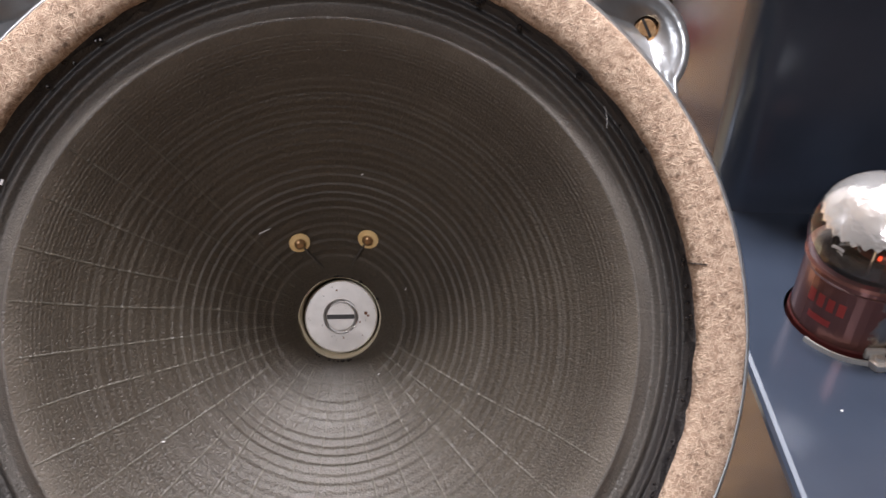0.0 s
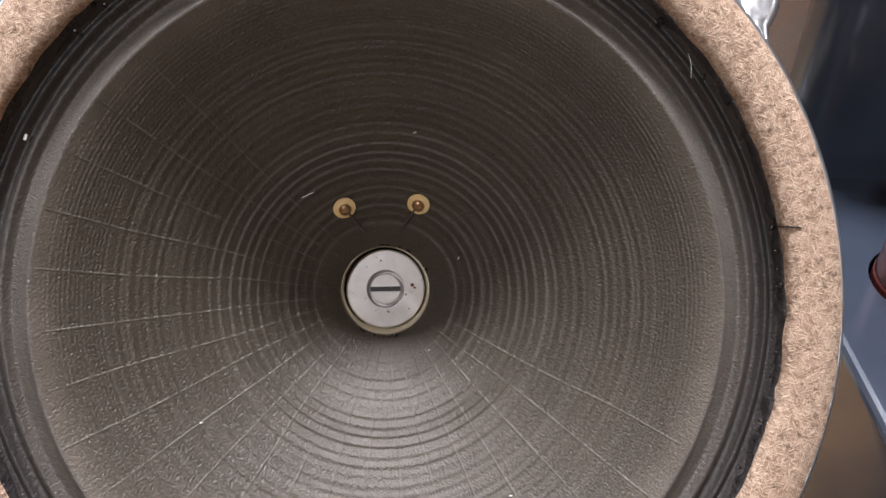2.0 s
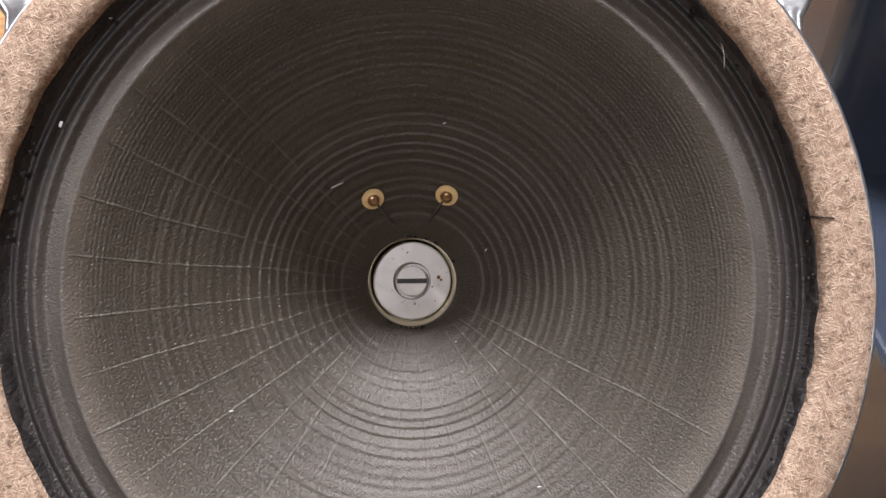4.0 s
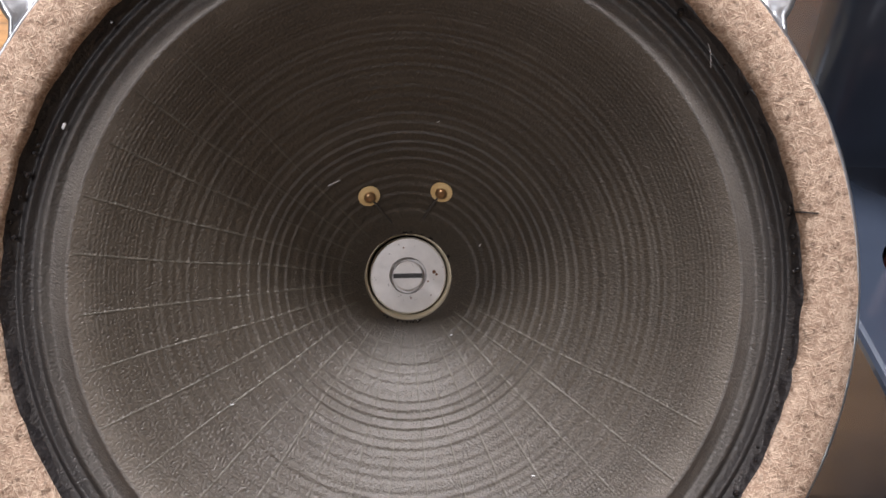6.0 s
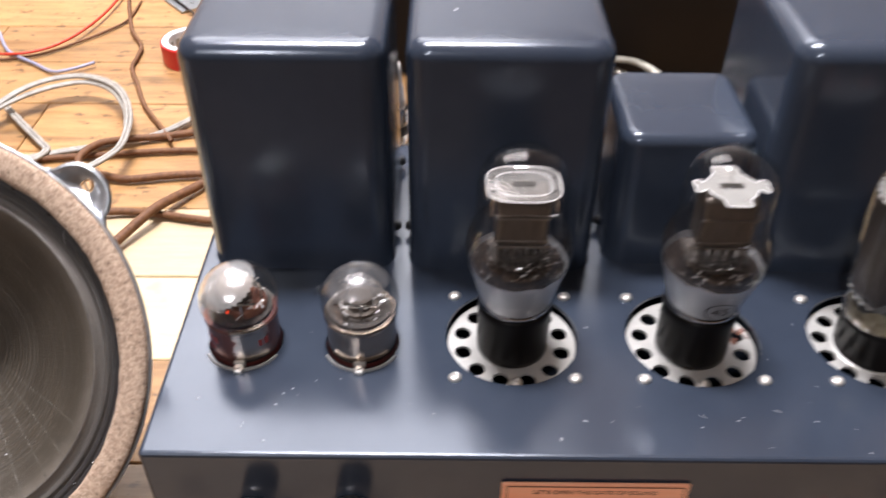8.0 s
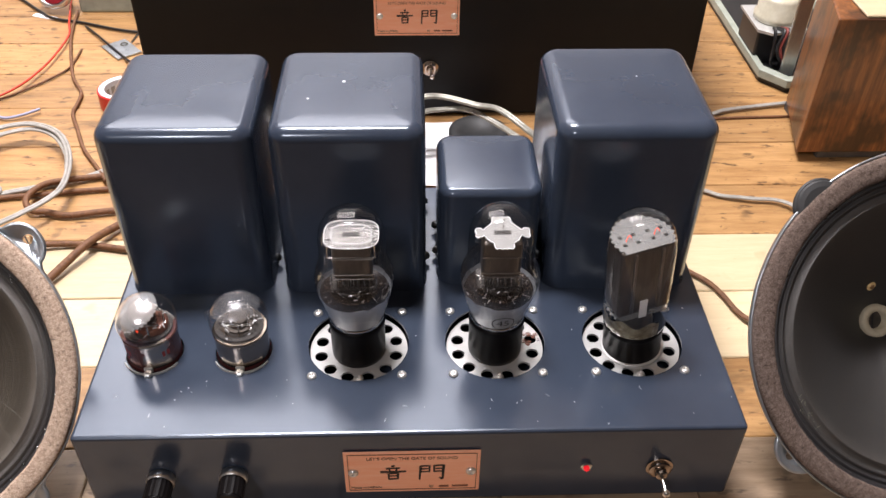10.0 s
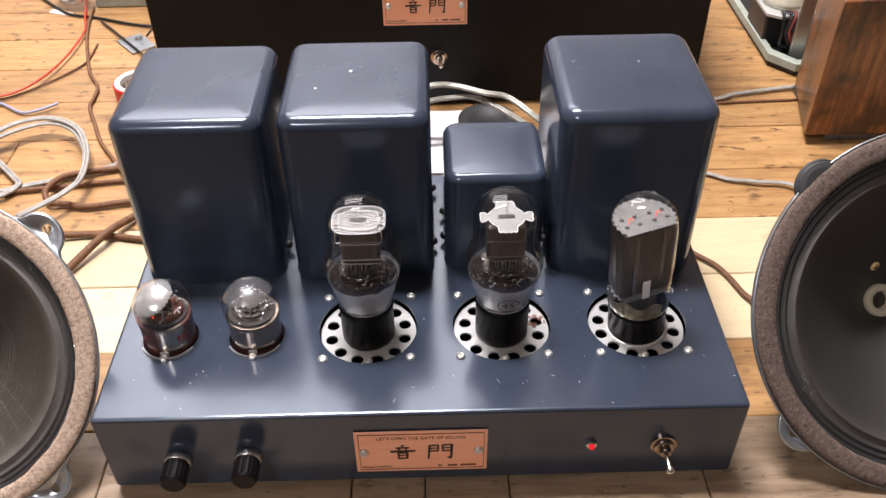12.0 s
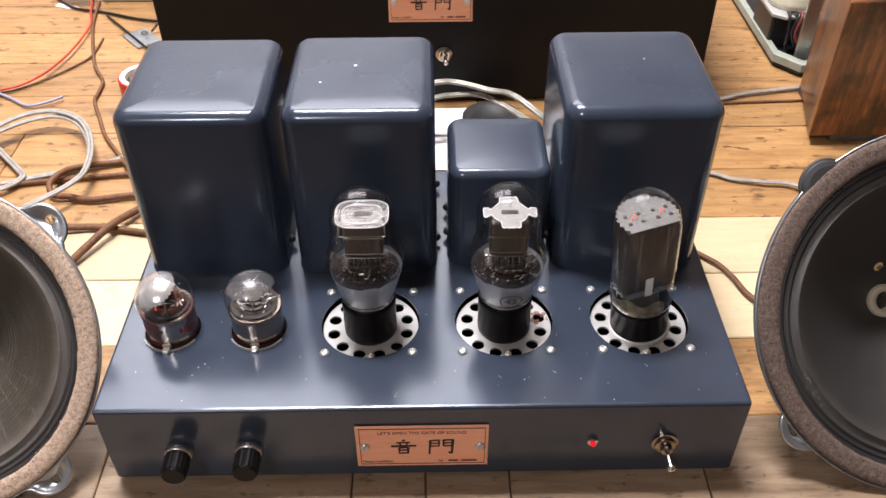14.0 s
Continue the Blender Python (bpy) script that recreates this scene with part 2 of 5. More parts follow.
def floor_wood(name, dark, light, knot, dirt):
    """Strip-floor wood: grain along the board, knots, dirt, each board its own tone."""
    m = mat(name, light, 0.42)
    n = Nodes(m)
    info = n.add("ShaderNodeObjectInfo")
    c = n.add("ShaderNodeTexCoord")
    shift = n.t.nodes.new("ShaderNodeVectorMath")
    shift.operation = "ADD"
    far = n.t.nodes.new("ShaderNodeVectorMath")
    far.operation = "SCALE"
    far.inputs[0].default_value = (7.0, 13.0, 0.0)
    n.link(info.outputs["Random"], far.inputs["Scale"])
    n.link(c.outputs["Object"], shift.inputs[0])
    n.link(far.outputs[0], shift.inputs[1])
    p = n.add("ShaderNodeMapping")
    p.inputs["Scale"].default_value = (1.0, 9.0, 9.0)
    n.link(shift.outputs[0], p.inputs["Vector"])
    grain = n.noise(p.outputs["Vector"], 14, 8.0, 0.65)
    fine = n.noise(p.outputs["Vector"], 60, 4.0, 0.7)
    col = n.ramp(grain, [(0.28, dark), (0.60, light)])
    q = n.add("ShaderNodeMapping")
    q.inputs["Scale"].default_value = (1.0, 5.0, 5.0)
    n.link(shift.outputs[0], q.inputs["Vector"])
    streak = n.ramp(n.noise(q.outputs["Vector"], 9, 6.0, 0.65), [(0.54, (0, 0, 0)), (0.74, (1, 1, 1))])
    col = n.mix(n.math("MULTIPLY", streak, dirt), col, knot)
    q2 = n.add("ShaderNodeMapping")
    q2.inputs["Scale"].default_value = (1.0, 2.6, 2.6)
    n.link(shift.outputs[0], q2.inputs["Vector"])
    smudge = n.ramp(n.noise(q2.outputs["Vector"], 48, 3.0, 0.62), [(0.60, (0, 0, 0)), (0.68, (1, 1, 1))])
    col = n.mix(n.math("MULTIPLY", smudge, dirt), col, knot)
    col = n.mix(n.math("MULTIPLY", fine, 0.35), col, dark, "MULTIPLY")
    spots = n.ramp(n.noise(shift.outputs[0], 34, 2.0, 0.5), [(0.66, (0, 0, 0)), (0.74, (1, 1, 1))])
    col = n.mix(n.math("MULTIPLY", spots, 0.75), col, knot)
    specks = n.ramp(n.noise(shift.outputs[0], 150, 2.0, 0.5), [(0.70, (0, 0, 0)), (0.74, (1, 1, 1))])
    col = n.mix(n.math("MULTIPLY", specks, 0.6), col, knot)
    tone = n.math("ADD", n.math("MULTIPLY", info.outputs["Random"], 0.30), 0.78)
    n.colour(n.mix(1.0, col, n.ramp(tone, [(0.0, (0, 0, 0)), (1.0, (1, 1, 1))]), "MULTIPLY"))
    n.rough(n.math("ADD", n.math("MULTIPLY", grain, 0.25), 0.30))
    n.bump(fine, 0.3, 0.0004)
    return m


M_FLOOR = floor_wood("orange_floor_wood", (0.31, 0.155, 0.054), (0.54, 0.318, 0.128), (0.085, 0.042, 0.019), 0.82)
M_PALE_FLOOR = floor_wood("pale_floor_wood", (0.68, 0.54, 0.335), (0.76, 0.63, 0.415), (0.58, 0.42, 0.24), 0.05)
# Brown front boards; their tone also holds some of the shade there.
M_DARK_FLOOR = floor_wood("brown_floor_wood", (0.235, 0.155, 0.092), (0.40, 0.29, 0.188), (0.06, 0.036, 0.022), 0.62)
# Unseen floor in front: the shade there is put into this dark colour.
M_SHADED_FLOOR = floor_wood("shade_dark_floor_wood", (0.045, 0.024, 0.012), (0.09, 0.052, 0.026), (0.02, 0.012, 0.008), 0.5)
M_SUBFLOOR = mottled("dark_floor_gap", (0.03, 0.018, 0.01), (0.05, 0.03, 0.016), 40, 0.9)


def cabinet_wood():
    m = mat("scorched_cedar", (0.20, 0.07, 0.025), 0.38, coat=0.2)
    n = Nodes(m)
    v = n.coords((11.0, 11.0, 0.8))
    grain = n.noise(v, 16, 7.0, 0.68)
    col = n.ramp(grain, [(0.30, (0.065, 0.022, 0.008)), (0.5, (0.19, 0.068, 0.021)), (0.72, (0.36, 0.148, 0.046))])
    burn = n.ramp(n.noise(n.coords((1.4, 1.4, 0.8)), 22, 3.0, 0.6), [(0.46, (0, 0, 0)), (0.60, (1, 1, 1))])
    n.colour(n.mix(n.math("MULTIPLY", burn, 0.88), col, (0.030, 0.012, 0.006)))
    n.rough(n.math("ADD", n.math("MULTIPLY", grain, 0.3), 0.25))
    n.bump(grain, 0.35, 0.0006)
    return m


M_CABINET = cabinet_wood()


def felt_material(name, a, b, c):
    """Pressed fibre gasket: short crossed fibres over a mottled ground."""
    m = mat(name, a, 0.9, spec=0.2)
    n = Nodes(m)
    v = n.coords()
    ground = n.ramp(n.noise(v, 330, 4.0, 0.7), [(0.25, a), (0.5, b), (0.78, c)])
    strands = [n.noise(n.turned(turn, (1.0, 5.0, 1.0), turn), 430, 2.0, 0.6) for turn in (0.35, 1.15, 1.9, 2.7)]
    fibre = n.math("MAXIMUM", n.math("MAXIMUM", strands[0], strands[1]), n.math("MAXIMUM", strands[2], strands[3]))
    col = n.mix(n.ramp(fibre, [(0.56, (0, 0, 0)), (0.70, (1, 1, 1))]), ground, c)
    pits = n.ramp(n.noise(v, 400, 3.0), [(0.57, (0, 0, 0)), (0.68, (1, 1, 1))])
    n.colour(n.mix(n.math("MULTIPLY", pits, 0.6), col, (a[0] * 0.35, a[1] * 0.3, a[2] * 0.3)))
    n.bump(fibre, 1.0, 0.0008)
    n.bump(n.noise(v, 160, 3.0), 0.4, 0.0005)
    return m


M_FELT = felt_material("tan_felt_gasket", (0.19, 0.122, 0.084), (0.43, 0.305, 0.225), (0.70, 0.56, 0.435))
M_FELT_DARK = felt_material("brown_cork_gasket", (0.050, 0.034, 0.026), (0.105, 0.074, 0.060), (0.21, 0.162, 0.135))


def cone_material(name, a, b, lines=0.8, dust=0.44):
    """Doped cone paper: fibrous weave, radial rib crests, faint dust, and light and shade toned in at the edge."""
    m = mat(name, a, 0.5, spec=0.8)
    n = Nodes(m)
    v = n.coords()
    sep = n.add("ShaderNodeSeparateXYZ")
    n.link(v, sep.inputs[0])
    x, y = sep.outputs[0], sep.outputs[1]
    radius = n.math("SQRT", n.math("ADD", n.math("MULTIPLY", x, x), n.math("MULTIPLY", y, y)))
    paper = n.ramp(n.noise(v, 45, 5.0, 0.6), [(0.3, a), (0.72, b)])
    weave = n.math("MULTIPLY", n.math("ADD", n.noise(n.turned(0.6, (1.0, 2.0, 1.0)), 1150, 2.0, 0.6), n.noise(n.turned(2.2, (1.0, 2.0, 1.0), 0.3), 1150, 2.0, 0.6)), 0.5)
    paper = n.mix(n.ramp(weave, [(0.42, (0, 0, 0)), (0.62, (0.8, 0.8, 0.8))]), paper, (b[0] * 1.5, b[1] * 1.5, b[2] * 1.5))
    line_at = n.add("ShaderNodeCombineXYZ")
    n.link(radius, line_at.inputs[0])
    n.link(n.math("MULTIPLY", n.noise(v, 12, 2.0), 0.0012), line_at.inputs[1])
    crest = n.ramp(n.noise(line_at.outputs[0], 430, 2.0, 0.5), [(0.52, (0, 0, 0)), (0.64, (1, 1, 1))])
    inner = n.ramp(radius, [(0.072, (1, 1, 1)), (0.079, (0.3, 0.3, 0.3))])
    patchy = n.math("MULTIPLY", n.math("ADD", n.noise(v, 130, 3.0, 0.7), -0.15), 0.6 * lines)
    paper = n.mix(n.math("MULTIPLY", n.math("MULTIPLY", crest, inner), patchy), paper, (0.22, 0.205, 0.18))
    # Pale ring at the cone edge: dust, plus light on the roll put into colour.
    ring = n.ramp(radius, [(0.0735, (0, 0, 0)), (0.0800, (1, 1, 1)), (0.0845, (1, 1, 1)), (0.0860, (0, 0, 0))])
    pale_ring = n.math("MULTIPLY", ring, n.math("MULTIPLY", n.noise(v, 60, 4.0, 0.7), dust))
    paper = n.mix(pale_ring, paper, (0.40, 0.36, 0.31))
    # Darker outer zone: black glue, and the gasket's shade put into the colour.
    shaded_edge = n.ramp(radius, [(0.0858, (0, 0, 0)), (0.0885, (0.85, 0.85, 0.85))])
    n.colour(n.mix(shaded_edge, paper, (0.014, 0.013, 0.014)))
    n.rough(n.math("ADD", n.math("MULTIPLY", weave, 0.3), 0.30))
    n.bump(weave, 0.9, 0.0005)
    return m


M_CONE = cone_material("ribbed_brown_black_cone_paper", (0.0268, 0.0213, 0.0150), (0.0470, 0.0383, 0.0272), 0.42)
M_CONE_DARK = cone_material("smooth_black_cone_paper", (0.014, 0.0133, 0.0126), (0.027, 0.0255, 0.024), 0.0, 0.1)
M_SURROUND = cone_material("doped_cloth_surround", (0.036, 0.033, 0.030), (0.066, 0.061, 0.055), 0.0, 0.26)
M_SURROUND_DARK = cone_material("black_doped_surround", (0.016, 0.015, 0.014), (0.030, 0.028, 0.026), 0.0, 0.10)
M_RIDGE = mottled("raised_cone_fibre", (0.065, 0.059, 0.047), (0.115, 0.105, 0.086), 300, 0.5, bump=0.0003, bump_scale=900)

# ---- mesh helpers ----


def part(name, bm, material, parent=None, label="", smooth=False):
    """Links a bmesh as one mesh object under a thing or under a part."""
    me = bpy.data.meshes.new(name)
    bm.normal_update()
    bm.to_mesh(me)
    bm.free()
    me.materials.append(material)
    if smooth:
        me.polygons.foreach_set("use_smooth", [True] * len(me.polygons))
    ob = new(name, me)
    ob.parent = parent
    if label:
        ob["label"] = label
    return ob


def thing(name, m, label, category, group="", kind=""):
    ob = new(name)
    ob.empty_display_size = 0.02
    ob.matrix_world = m
    return tagged(ob, label, category, group, kind)


def rings_mesh(rings, closed=True, cap_start=False, cap_end=False):
    """Skin over a list of rings that have equally many points each."""
    bm = bmesh.new()
    rows = [[bm.verts.new(p) for p in ring] for ring in rings]
    n = len(rows[0])
    for a, b in zip(rows, rows[1:]):
        for i in range(n if closed else n - 1):
            j = (i + 1) % n
            bm.faces.new((a[i], a[j], b[j], b[i]))
    if cap_start:
        bm.faces.new(rows[0][::-1])
    if cap_end:
        bm.faces.new(rows[-1])
    return bm


def lathe(profile, seg=48, cap_start=False, cap_end=False, centre=(0, 0, 0)):
    cx, cy, cz = centre
    turns = [2 * math.pi * i / seg for i in range(seg)]
    return rings_mesh([[(cx + r * math.cos(a), cy + r * math.sin(a), cz + z) for a in turns] for r, z in profile], True, cap_start, cap_end)


def box(x0, x1, y0, y1, z0, z1, bevel=0.0, seg=2):
    bm = bmesh.new()
    bmesh.ops.create_cube(bm, size=1)
    for v in bm.verts:
        v.co = Vector((x0 if v.co.x < 0 else x1, y0 if v.co.y < 0 else y1, z0 if v.co.z < 0 else z1))
    if bevel:
        bmesh.ops.bevel(bm, geom=bm.edges[:], offset=bevel, segments=seg, profile=0.5, affect="EDGES")
    return bm


def moved(bm, m):
    bmesh.ops.transform(bm, matrix=m, verts=bm.verts)
    return bm


def joined(*parts):
    """One bmesh from several."""
    out = bmesh.new()
    for b in parts:
        me = bpy.data.meshes.new("join")
        b.to_mesh(me)
        b.free()
        out.from_mesh(me)
        bpy.data.meshes.remove(me)
    return out


def smooth_path(points, steps=8):
    """Catmull-Rom curve through the points."""
    p = [Vector(q) for q in points]
    p = [2 * p[0] - p[1]] + p + [2 * p[-1] - p[-2]]
    out = []
    for a, b, c, d in zip(p, p[1:], p[2:], p[3:]):
        for i in range(steps):
            t = i / steps
            out.append(0.5 * (2 * b + (c - a) * t + (2 * a - 5 * b + 4 * c - d) * t * t + (3 * b - a - 3 * c + d) * t**3))
    return out + [p[-2]]


def sweep(points, radius, sides=8, steps=8, flat=1.0, shift=0.0):
    """A round (or flattened) cord along a smooth path; shift moves it sideways."""
    path = smooth_path(points, steps)
    rings = []
    for i, q in enumerate(path):
        way = (path[min(i + 1, len(path) - 1)] - path[max(i - 1, 0)]).normalized()
        side = way.cross(Vector((0, 0, 1)))
        side = side.normalized() if side.length > 1e-4 else Vector((1, 0, 0))
        up = side.cross(way)
        q = q + side * shift
        rings.append([q + side * (radius * math.cos(2 * math.pi * k / sides)) + up * (radius * flat * math.sin(2 * math.pi * k / sides)) for k in range(sides)])
    return rings_mesh(rings, True, True, True)


def pan_screw(r=0.003, h=0.0016, slot=True):
    """A domed screw head with a cross recess."""
    prof = [(r, 0), (r, h * 0.35), (r * 0.85, h * 0.75), (r * 0.5, h), (r * 0.34, h), (r * 0.30, h * 0.55)]
    return lathe(prof, 14, cap_end=True)


# ---- floor and room ----
FLOOR_X, BOARD, GAP = 1.6, 0.0738, 0.0007
floor = tagged(part("floor", box(-3.5, 3.5, -5.0, 3.5, -0.06, -0.012), M_SUBFLOOR), "worn orange strip floor of narrow wooden boards", "floor", kind="structure")


def plank(x0, x1, y0, y1, material, rise=0.0):
    b = 0.0008
    bm = rings_mesh([
        [(x0, y0, -0.012), (x1, y0, -0.012), (x1, y1, -0.012), (x0, y1, -0.012)],
        [(x0, y0, rise - b), (x1, y0, rise - b), (x1, y1, rise - b), (x0, y1, rise - b)],
        [(x0 + b, y0 + b, rise), (x1 - b, y0 + b, rise), (x1 - b, y1 - b, rise), (x0 + b, y1 - b, rise)],
    ], True, False, True)
    return part("plank", bm, material, floor)


rng = random.Random(4)
for row in range(-8, 16):
    y0 = 0.122 + row * BOARD
    y1 = y0 + BOARD - GAP
    if row in (0, 1):
        cuts = [-1.6, -0.62, 0.58, 1.6]
        if row == 1:
            cuts = [-1.6, -0.60, 0.61, 1.6]
    elif row in (-2,):
        cuts = [-1.6, -0.9, -0.213, -0.047, 0.001, 0.056, 0.185, 0.42, 1.0, 1.6]
    else:
        cuts = [-1.6]
        while cuts[-1] < 1.6:
            cuts.append(min(1.6, cuts[-1] + rng.uniform(0.45, 0.9)))
    for a, b in zip(cuts, cuts[1:]):
        pale = row in (0, 1) and -0.7 < a < 0.5
        # Rows past -3 are darkened in colour to keep reflections in the enamel dark.
        plank(a, b - GAP, y0, y1, M_PALE_FLOOR if pale else M_SHADED_FLOOR if row < -3 else M_DARK_FLOOR if row < -1 else M_FLOOR, rng.uniform(-0.0003, 0.0003))
rest = []
for row in range(-68, 44):
    y0 = 0.122 + row * BOARD
    y1 = min(y0 + BOARD - GAP, 3.398)
    spans = ((-3.4, -2.5), (-2.499, -1.602), (1.602, 2.3), (2.301, 3.4)) if -8 <= row < 16 else ((-3.4, -2.1 + 0.3 * (row % 3)), (-2.099 + 0.3 * (row % 3), -0.4 + 0.5 * (row % 2)), (-0.399 + 0.5 * (row % 2), 1.5 - 0.2 * (row % 4)), (1.501 - 0.2 * (row % 4), 3.4))
    for a, b in spans:
        z = 0.0002 * ((row * 7) % 5 - 2)
        rest.append([(a, y0, -0.012), (b, y0, -0.012), (b, y1, -0.012), (a, y1, -0.012), (a, y0, z), (b, y0, z), (b, y1, z), (a, y1, z)])
verts = [p for board in rest for p in board]
faces = [tuple(8 * k + i for i in f) for k in range(len(rest)) for f in ((4, 5, 6, 7), (0, 1, 5, 4), (1, 2, 6, 5), (2, 3, 7, 6), (3, 0, 4, 7))]
rest_mesh = bpy.data.meshes.new("floor_margin")
rest_mesh.from_pydata(verts, [], faces)
rest_mesh.materials.append(M_FLOOR)
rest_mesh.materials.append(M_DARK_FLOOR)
rest_mesh.materials.append(M_SHADED_FLOOR)
# Index 2 carries the painted-in shade on to the outlying front boards.
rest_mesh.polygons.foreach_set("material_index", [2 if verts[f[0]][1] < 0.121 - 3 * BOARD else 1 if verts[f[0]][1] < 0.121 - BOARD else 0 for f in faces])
floor_rest = new("floor_margin", rest_mesh)
floor_rest.parent = floor
tagged(floor_rest, "outlying boards of the strip floor", kind="stuff")

# Unseen walls: north is white to brighten reflections, the others dull to limit bounce.
for nm, dims in (("wall_north", (-3.5, 3.5, 3.4, 3.5, -0.012, 2.4)), ("wall_south", (-3.5, 3.5, -5.0, -4.9, -0.012, 2.4)),
                 ("wall_west", (-3.5, -3.4, -4.9, 3.4, -0.012, 2.4)), ("wall_east", (3.4, 3.5, -4.9, 3.4, -0.012, 2.4))):
    tagged(part(nm, box(*dims), M_WHITE_WALL if nm == "wall_north" else M_WALL), "plain greyish plaster room wall", "wall", kind="structure")
tagged(part("ceiling", box(-3.5, 3.5, -5.0, 3.5, 2.4, 2.5), M_CEILING), "plain off-white board ceiling", "ceiling", kind="structure")

# ---- the valve amplifier in front ----
H = 0.0713
SOCKETS = (-0.0350, 0.0537, 0.1440)
SOCKET_Y, SOCKET_R = 0.0735, 0.0325
SOCKET_Z = H - 0.0052
SMALL = ((-0.1650, 0.0688), (-0.1083, 0.0688))
SMALL_R = 0.0181


def holed_cell(x0, x1, y0, y1, cx, cy, r, z, depth):
    """A flat rectangle with a round hole and the hole's rim."""
    turns = [2 * math.pi * k / 56 for k in range(56)] + [math.atan2(y - cy, x - cx) % (2 * math.pi) for x in (x0, x1) for y in (y0, y1)]
    turns = sorted(set(turns))
    outer, inner, low = [], [], []
    for a in turns:
        c, s = math.cos(a), math.sin(a)
        reach = min(((x1 if c > 0 else x0) - cx) / c if abs(c) > 1e-9 else 9, ((y1 if s > 0 else y0) - cy) / s if abs(s) > 1e-9 else 9)
        outer.append((cx + c * reach, cy + s * reach, z))
        inner.append((cx + c * r, cy + s * r, z))
        low.append((cx + c * r, cy + s * r, z - depth))
    return rings_mesh([outer, inner, low])


def shell_without_top(x0, x1, y0, y1, z0, z1, bevel, seg=3):
    bm = box(x0, x1, y0, y1, z0, z1, bevel, seg)
    bm.normal_update()
    gone = [f for f in bm.faces if f.normal.z > 0.999]
    bmesh.ops.delete(bm, geom=gone, context="FACES")
    return bm


def welded(*parts):
    bm = joined(*parts)
    bmesh.ops.remove_doubles(bm, verts=bm.verts, dist=0.00002)
    return bm


def name_plate(parent, x, y, z, w=0.083, h=0.040):
    """Copper-coloured plate with a framing line, dark brush marks, small lettering and two round screws."""
    plate = part("name_plate", moved(box(-w / 2, w / 2, -0.0012, 0, -h / 2, h / 2, 0.0004, 1), pose(x, y, z)), M_COPPER, parent, "copper-coloured engraved plate with dark marks")
    e = 0.0024
    line = 0.00035
    frame_bm = joined(*[moved(box(a, b, -0.0004, 0, c, d), pose(x, y - 0.0012, z)) for a, b, c, d in (
        (-w / 2 + e, w / 2 - e, h / 2 - e, h / 2 - e + line), (-w / 2 + e, w / 2 - e, -h / 2 + e, -h / 2 + e + line),
        (-w / 2 + e, -w / 2 + e + line, -h / 2 + e, h / 2 - e), (w / 2 - e, w / 2 - e + line, -h / 2 + e, h / 2 - e))])
    part("border_line", frame_bm, M_BROWN_INK, plate)
    strokes = []

    def stroke(x0, z0, x1, z1, wide):
        d = Vector((x1 - x0, 0, z1 - z0))
        s = Vector((-d.z, 0, d.x)).normalized() * wide * 0.66
        q = [Vector((x0, 0, z0)), Vector((x1, 0, z1))]
        pts = [q[0] - s, q[1] - s * 0.7, q[1] + s * 0.7, q[0] + s]
        strokes.append(moved(rings_mesh([[p for p in pts], [p + Vector((0, -0.0004, 0)) for p in pts]], True, False, True), pose(x, y - 0.0012, z - 0.0005)))

    k = 0.001
    for a in ((-12.5, 6.6, -10.6, 7.4, 1.1), (-16.0, 4.6, -7.6, 5.0, 0.9), (-14.2, 4.2, -13.2, 1.8, 0.9), (-9.2, 4.4, -10.2, 2.0, 0.9), (-19.5, 1.2, -3.8, 1.5, 1.3),
              (-14.6, -0.6, -14.4, -6.4, 1.0), (-14.4, -0.4, -8.6, -0.2, 0.9), (-8.8, -0.4, -9.0, -6.2, 1.3), (-14.2, -3.0, -9.2, -2.8, 0.8), (-14.4, -6.0, -9.0, -5.8, 0.9)):
        stroke(*[v * k for v in a])
    for a in ((5.2, 6.6, 4.4, -7.0, 1.2), (5.2, 6.4, 10.4, 6.8, 0.9), (10.6, 6.8, 10.4, 0.6, 1.0), (5.4, 3.6, 10.0, 3.8, 0.7), (5.2, 0.8, 10.2, 1.0, 0.8),
              (13.4, 6.9, 13.4, 0.8, 1.0), (13.4, 6.8, 19.4, 7.2, 0.9), (19.2, 7.2, 18.6, -6.6, 1.4), (13.6, 3.9, 18.8, 4.1, 0.7), (13.6, 1.0, 18.6, 1.2, 0.8), (18.6, -6.6, 16.6, -5.2, 1.0)):
        stroke(*[v * k for v in a])
    part("brush_mark", joined(*strokes), M_INK, plate)
    for words, size, px, pz, ink in (("LET'S OPEN THE GATE OF SOUND", 0.0036, 0.0, 0.0125, M_BROWN_INK), ("Made in JAPAN", 0.0030, -0.0285, -0.0160, M_INK), ("by", 0.0030, 0.0115, -0.0155, M_INK)):
        cu = bpy.data.curves.new("lettering", "FONT")
        cu.body, cu.size, cu.align_x, cu.extrude = words, size, "CENTER", 0.00012
        tmp = new("lettering", cu)
        me = bpy.data.meshes.new_from_object(tmp.evaluated_get(bpy.context.evaluated_depsgraph_get()))
        bpy.data.objects.remove(tmp)
        bm = bmesh.new()
        bm.from_mesh(me)
        bpy.data.meshes.remove(me)
        part("lettering", moved(bm, pose(x + px, y - 0.0013, z + pz, 90)), ink, plate)
    bars = joined(*[moved(box(a, b, -0.0004, 0, -0.0154, -0.0140), pose(x, y - 0.0012, z)) for a, b in ((0.0165, 0.0225), (0.0245, 0.0345))])
    part("signature_bar", bars, M_BROWN_INK, plate)
    for sx in (-1, 1):
        part("screw", moved(pan_screw(0.0032, 0.002), pose(x + sx * (w / 2 - 0.0055), y - 0.0012, z + 0.0005, 90)), M_SCREW, plate, smooth=True)
    return plate


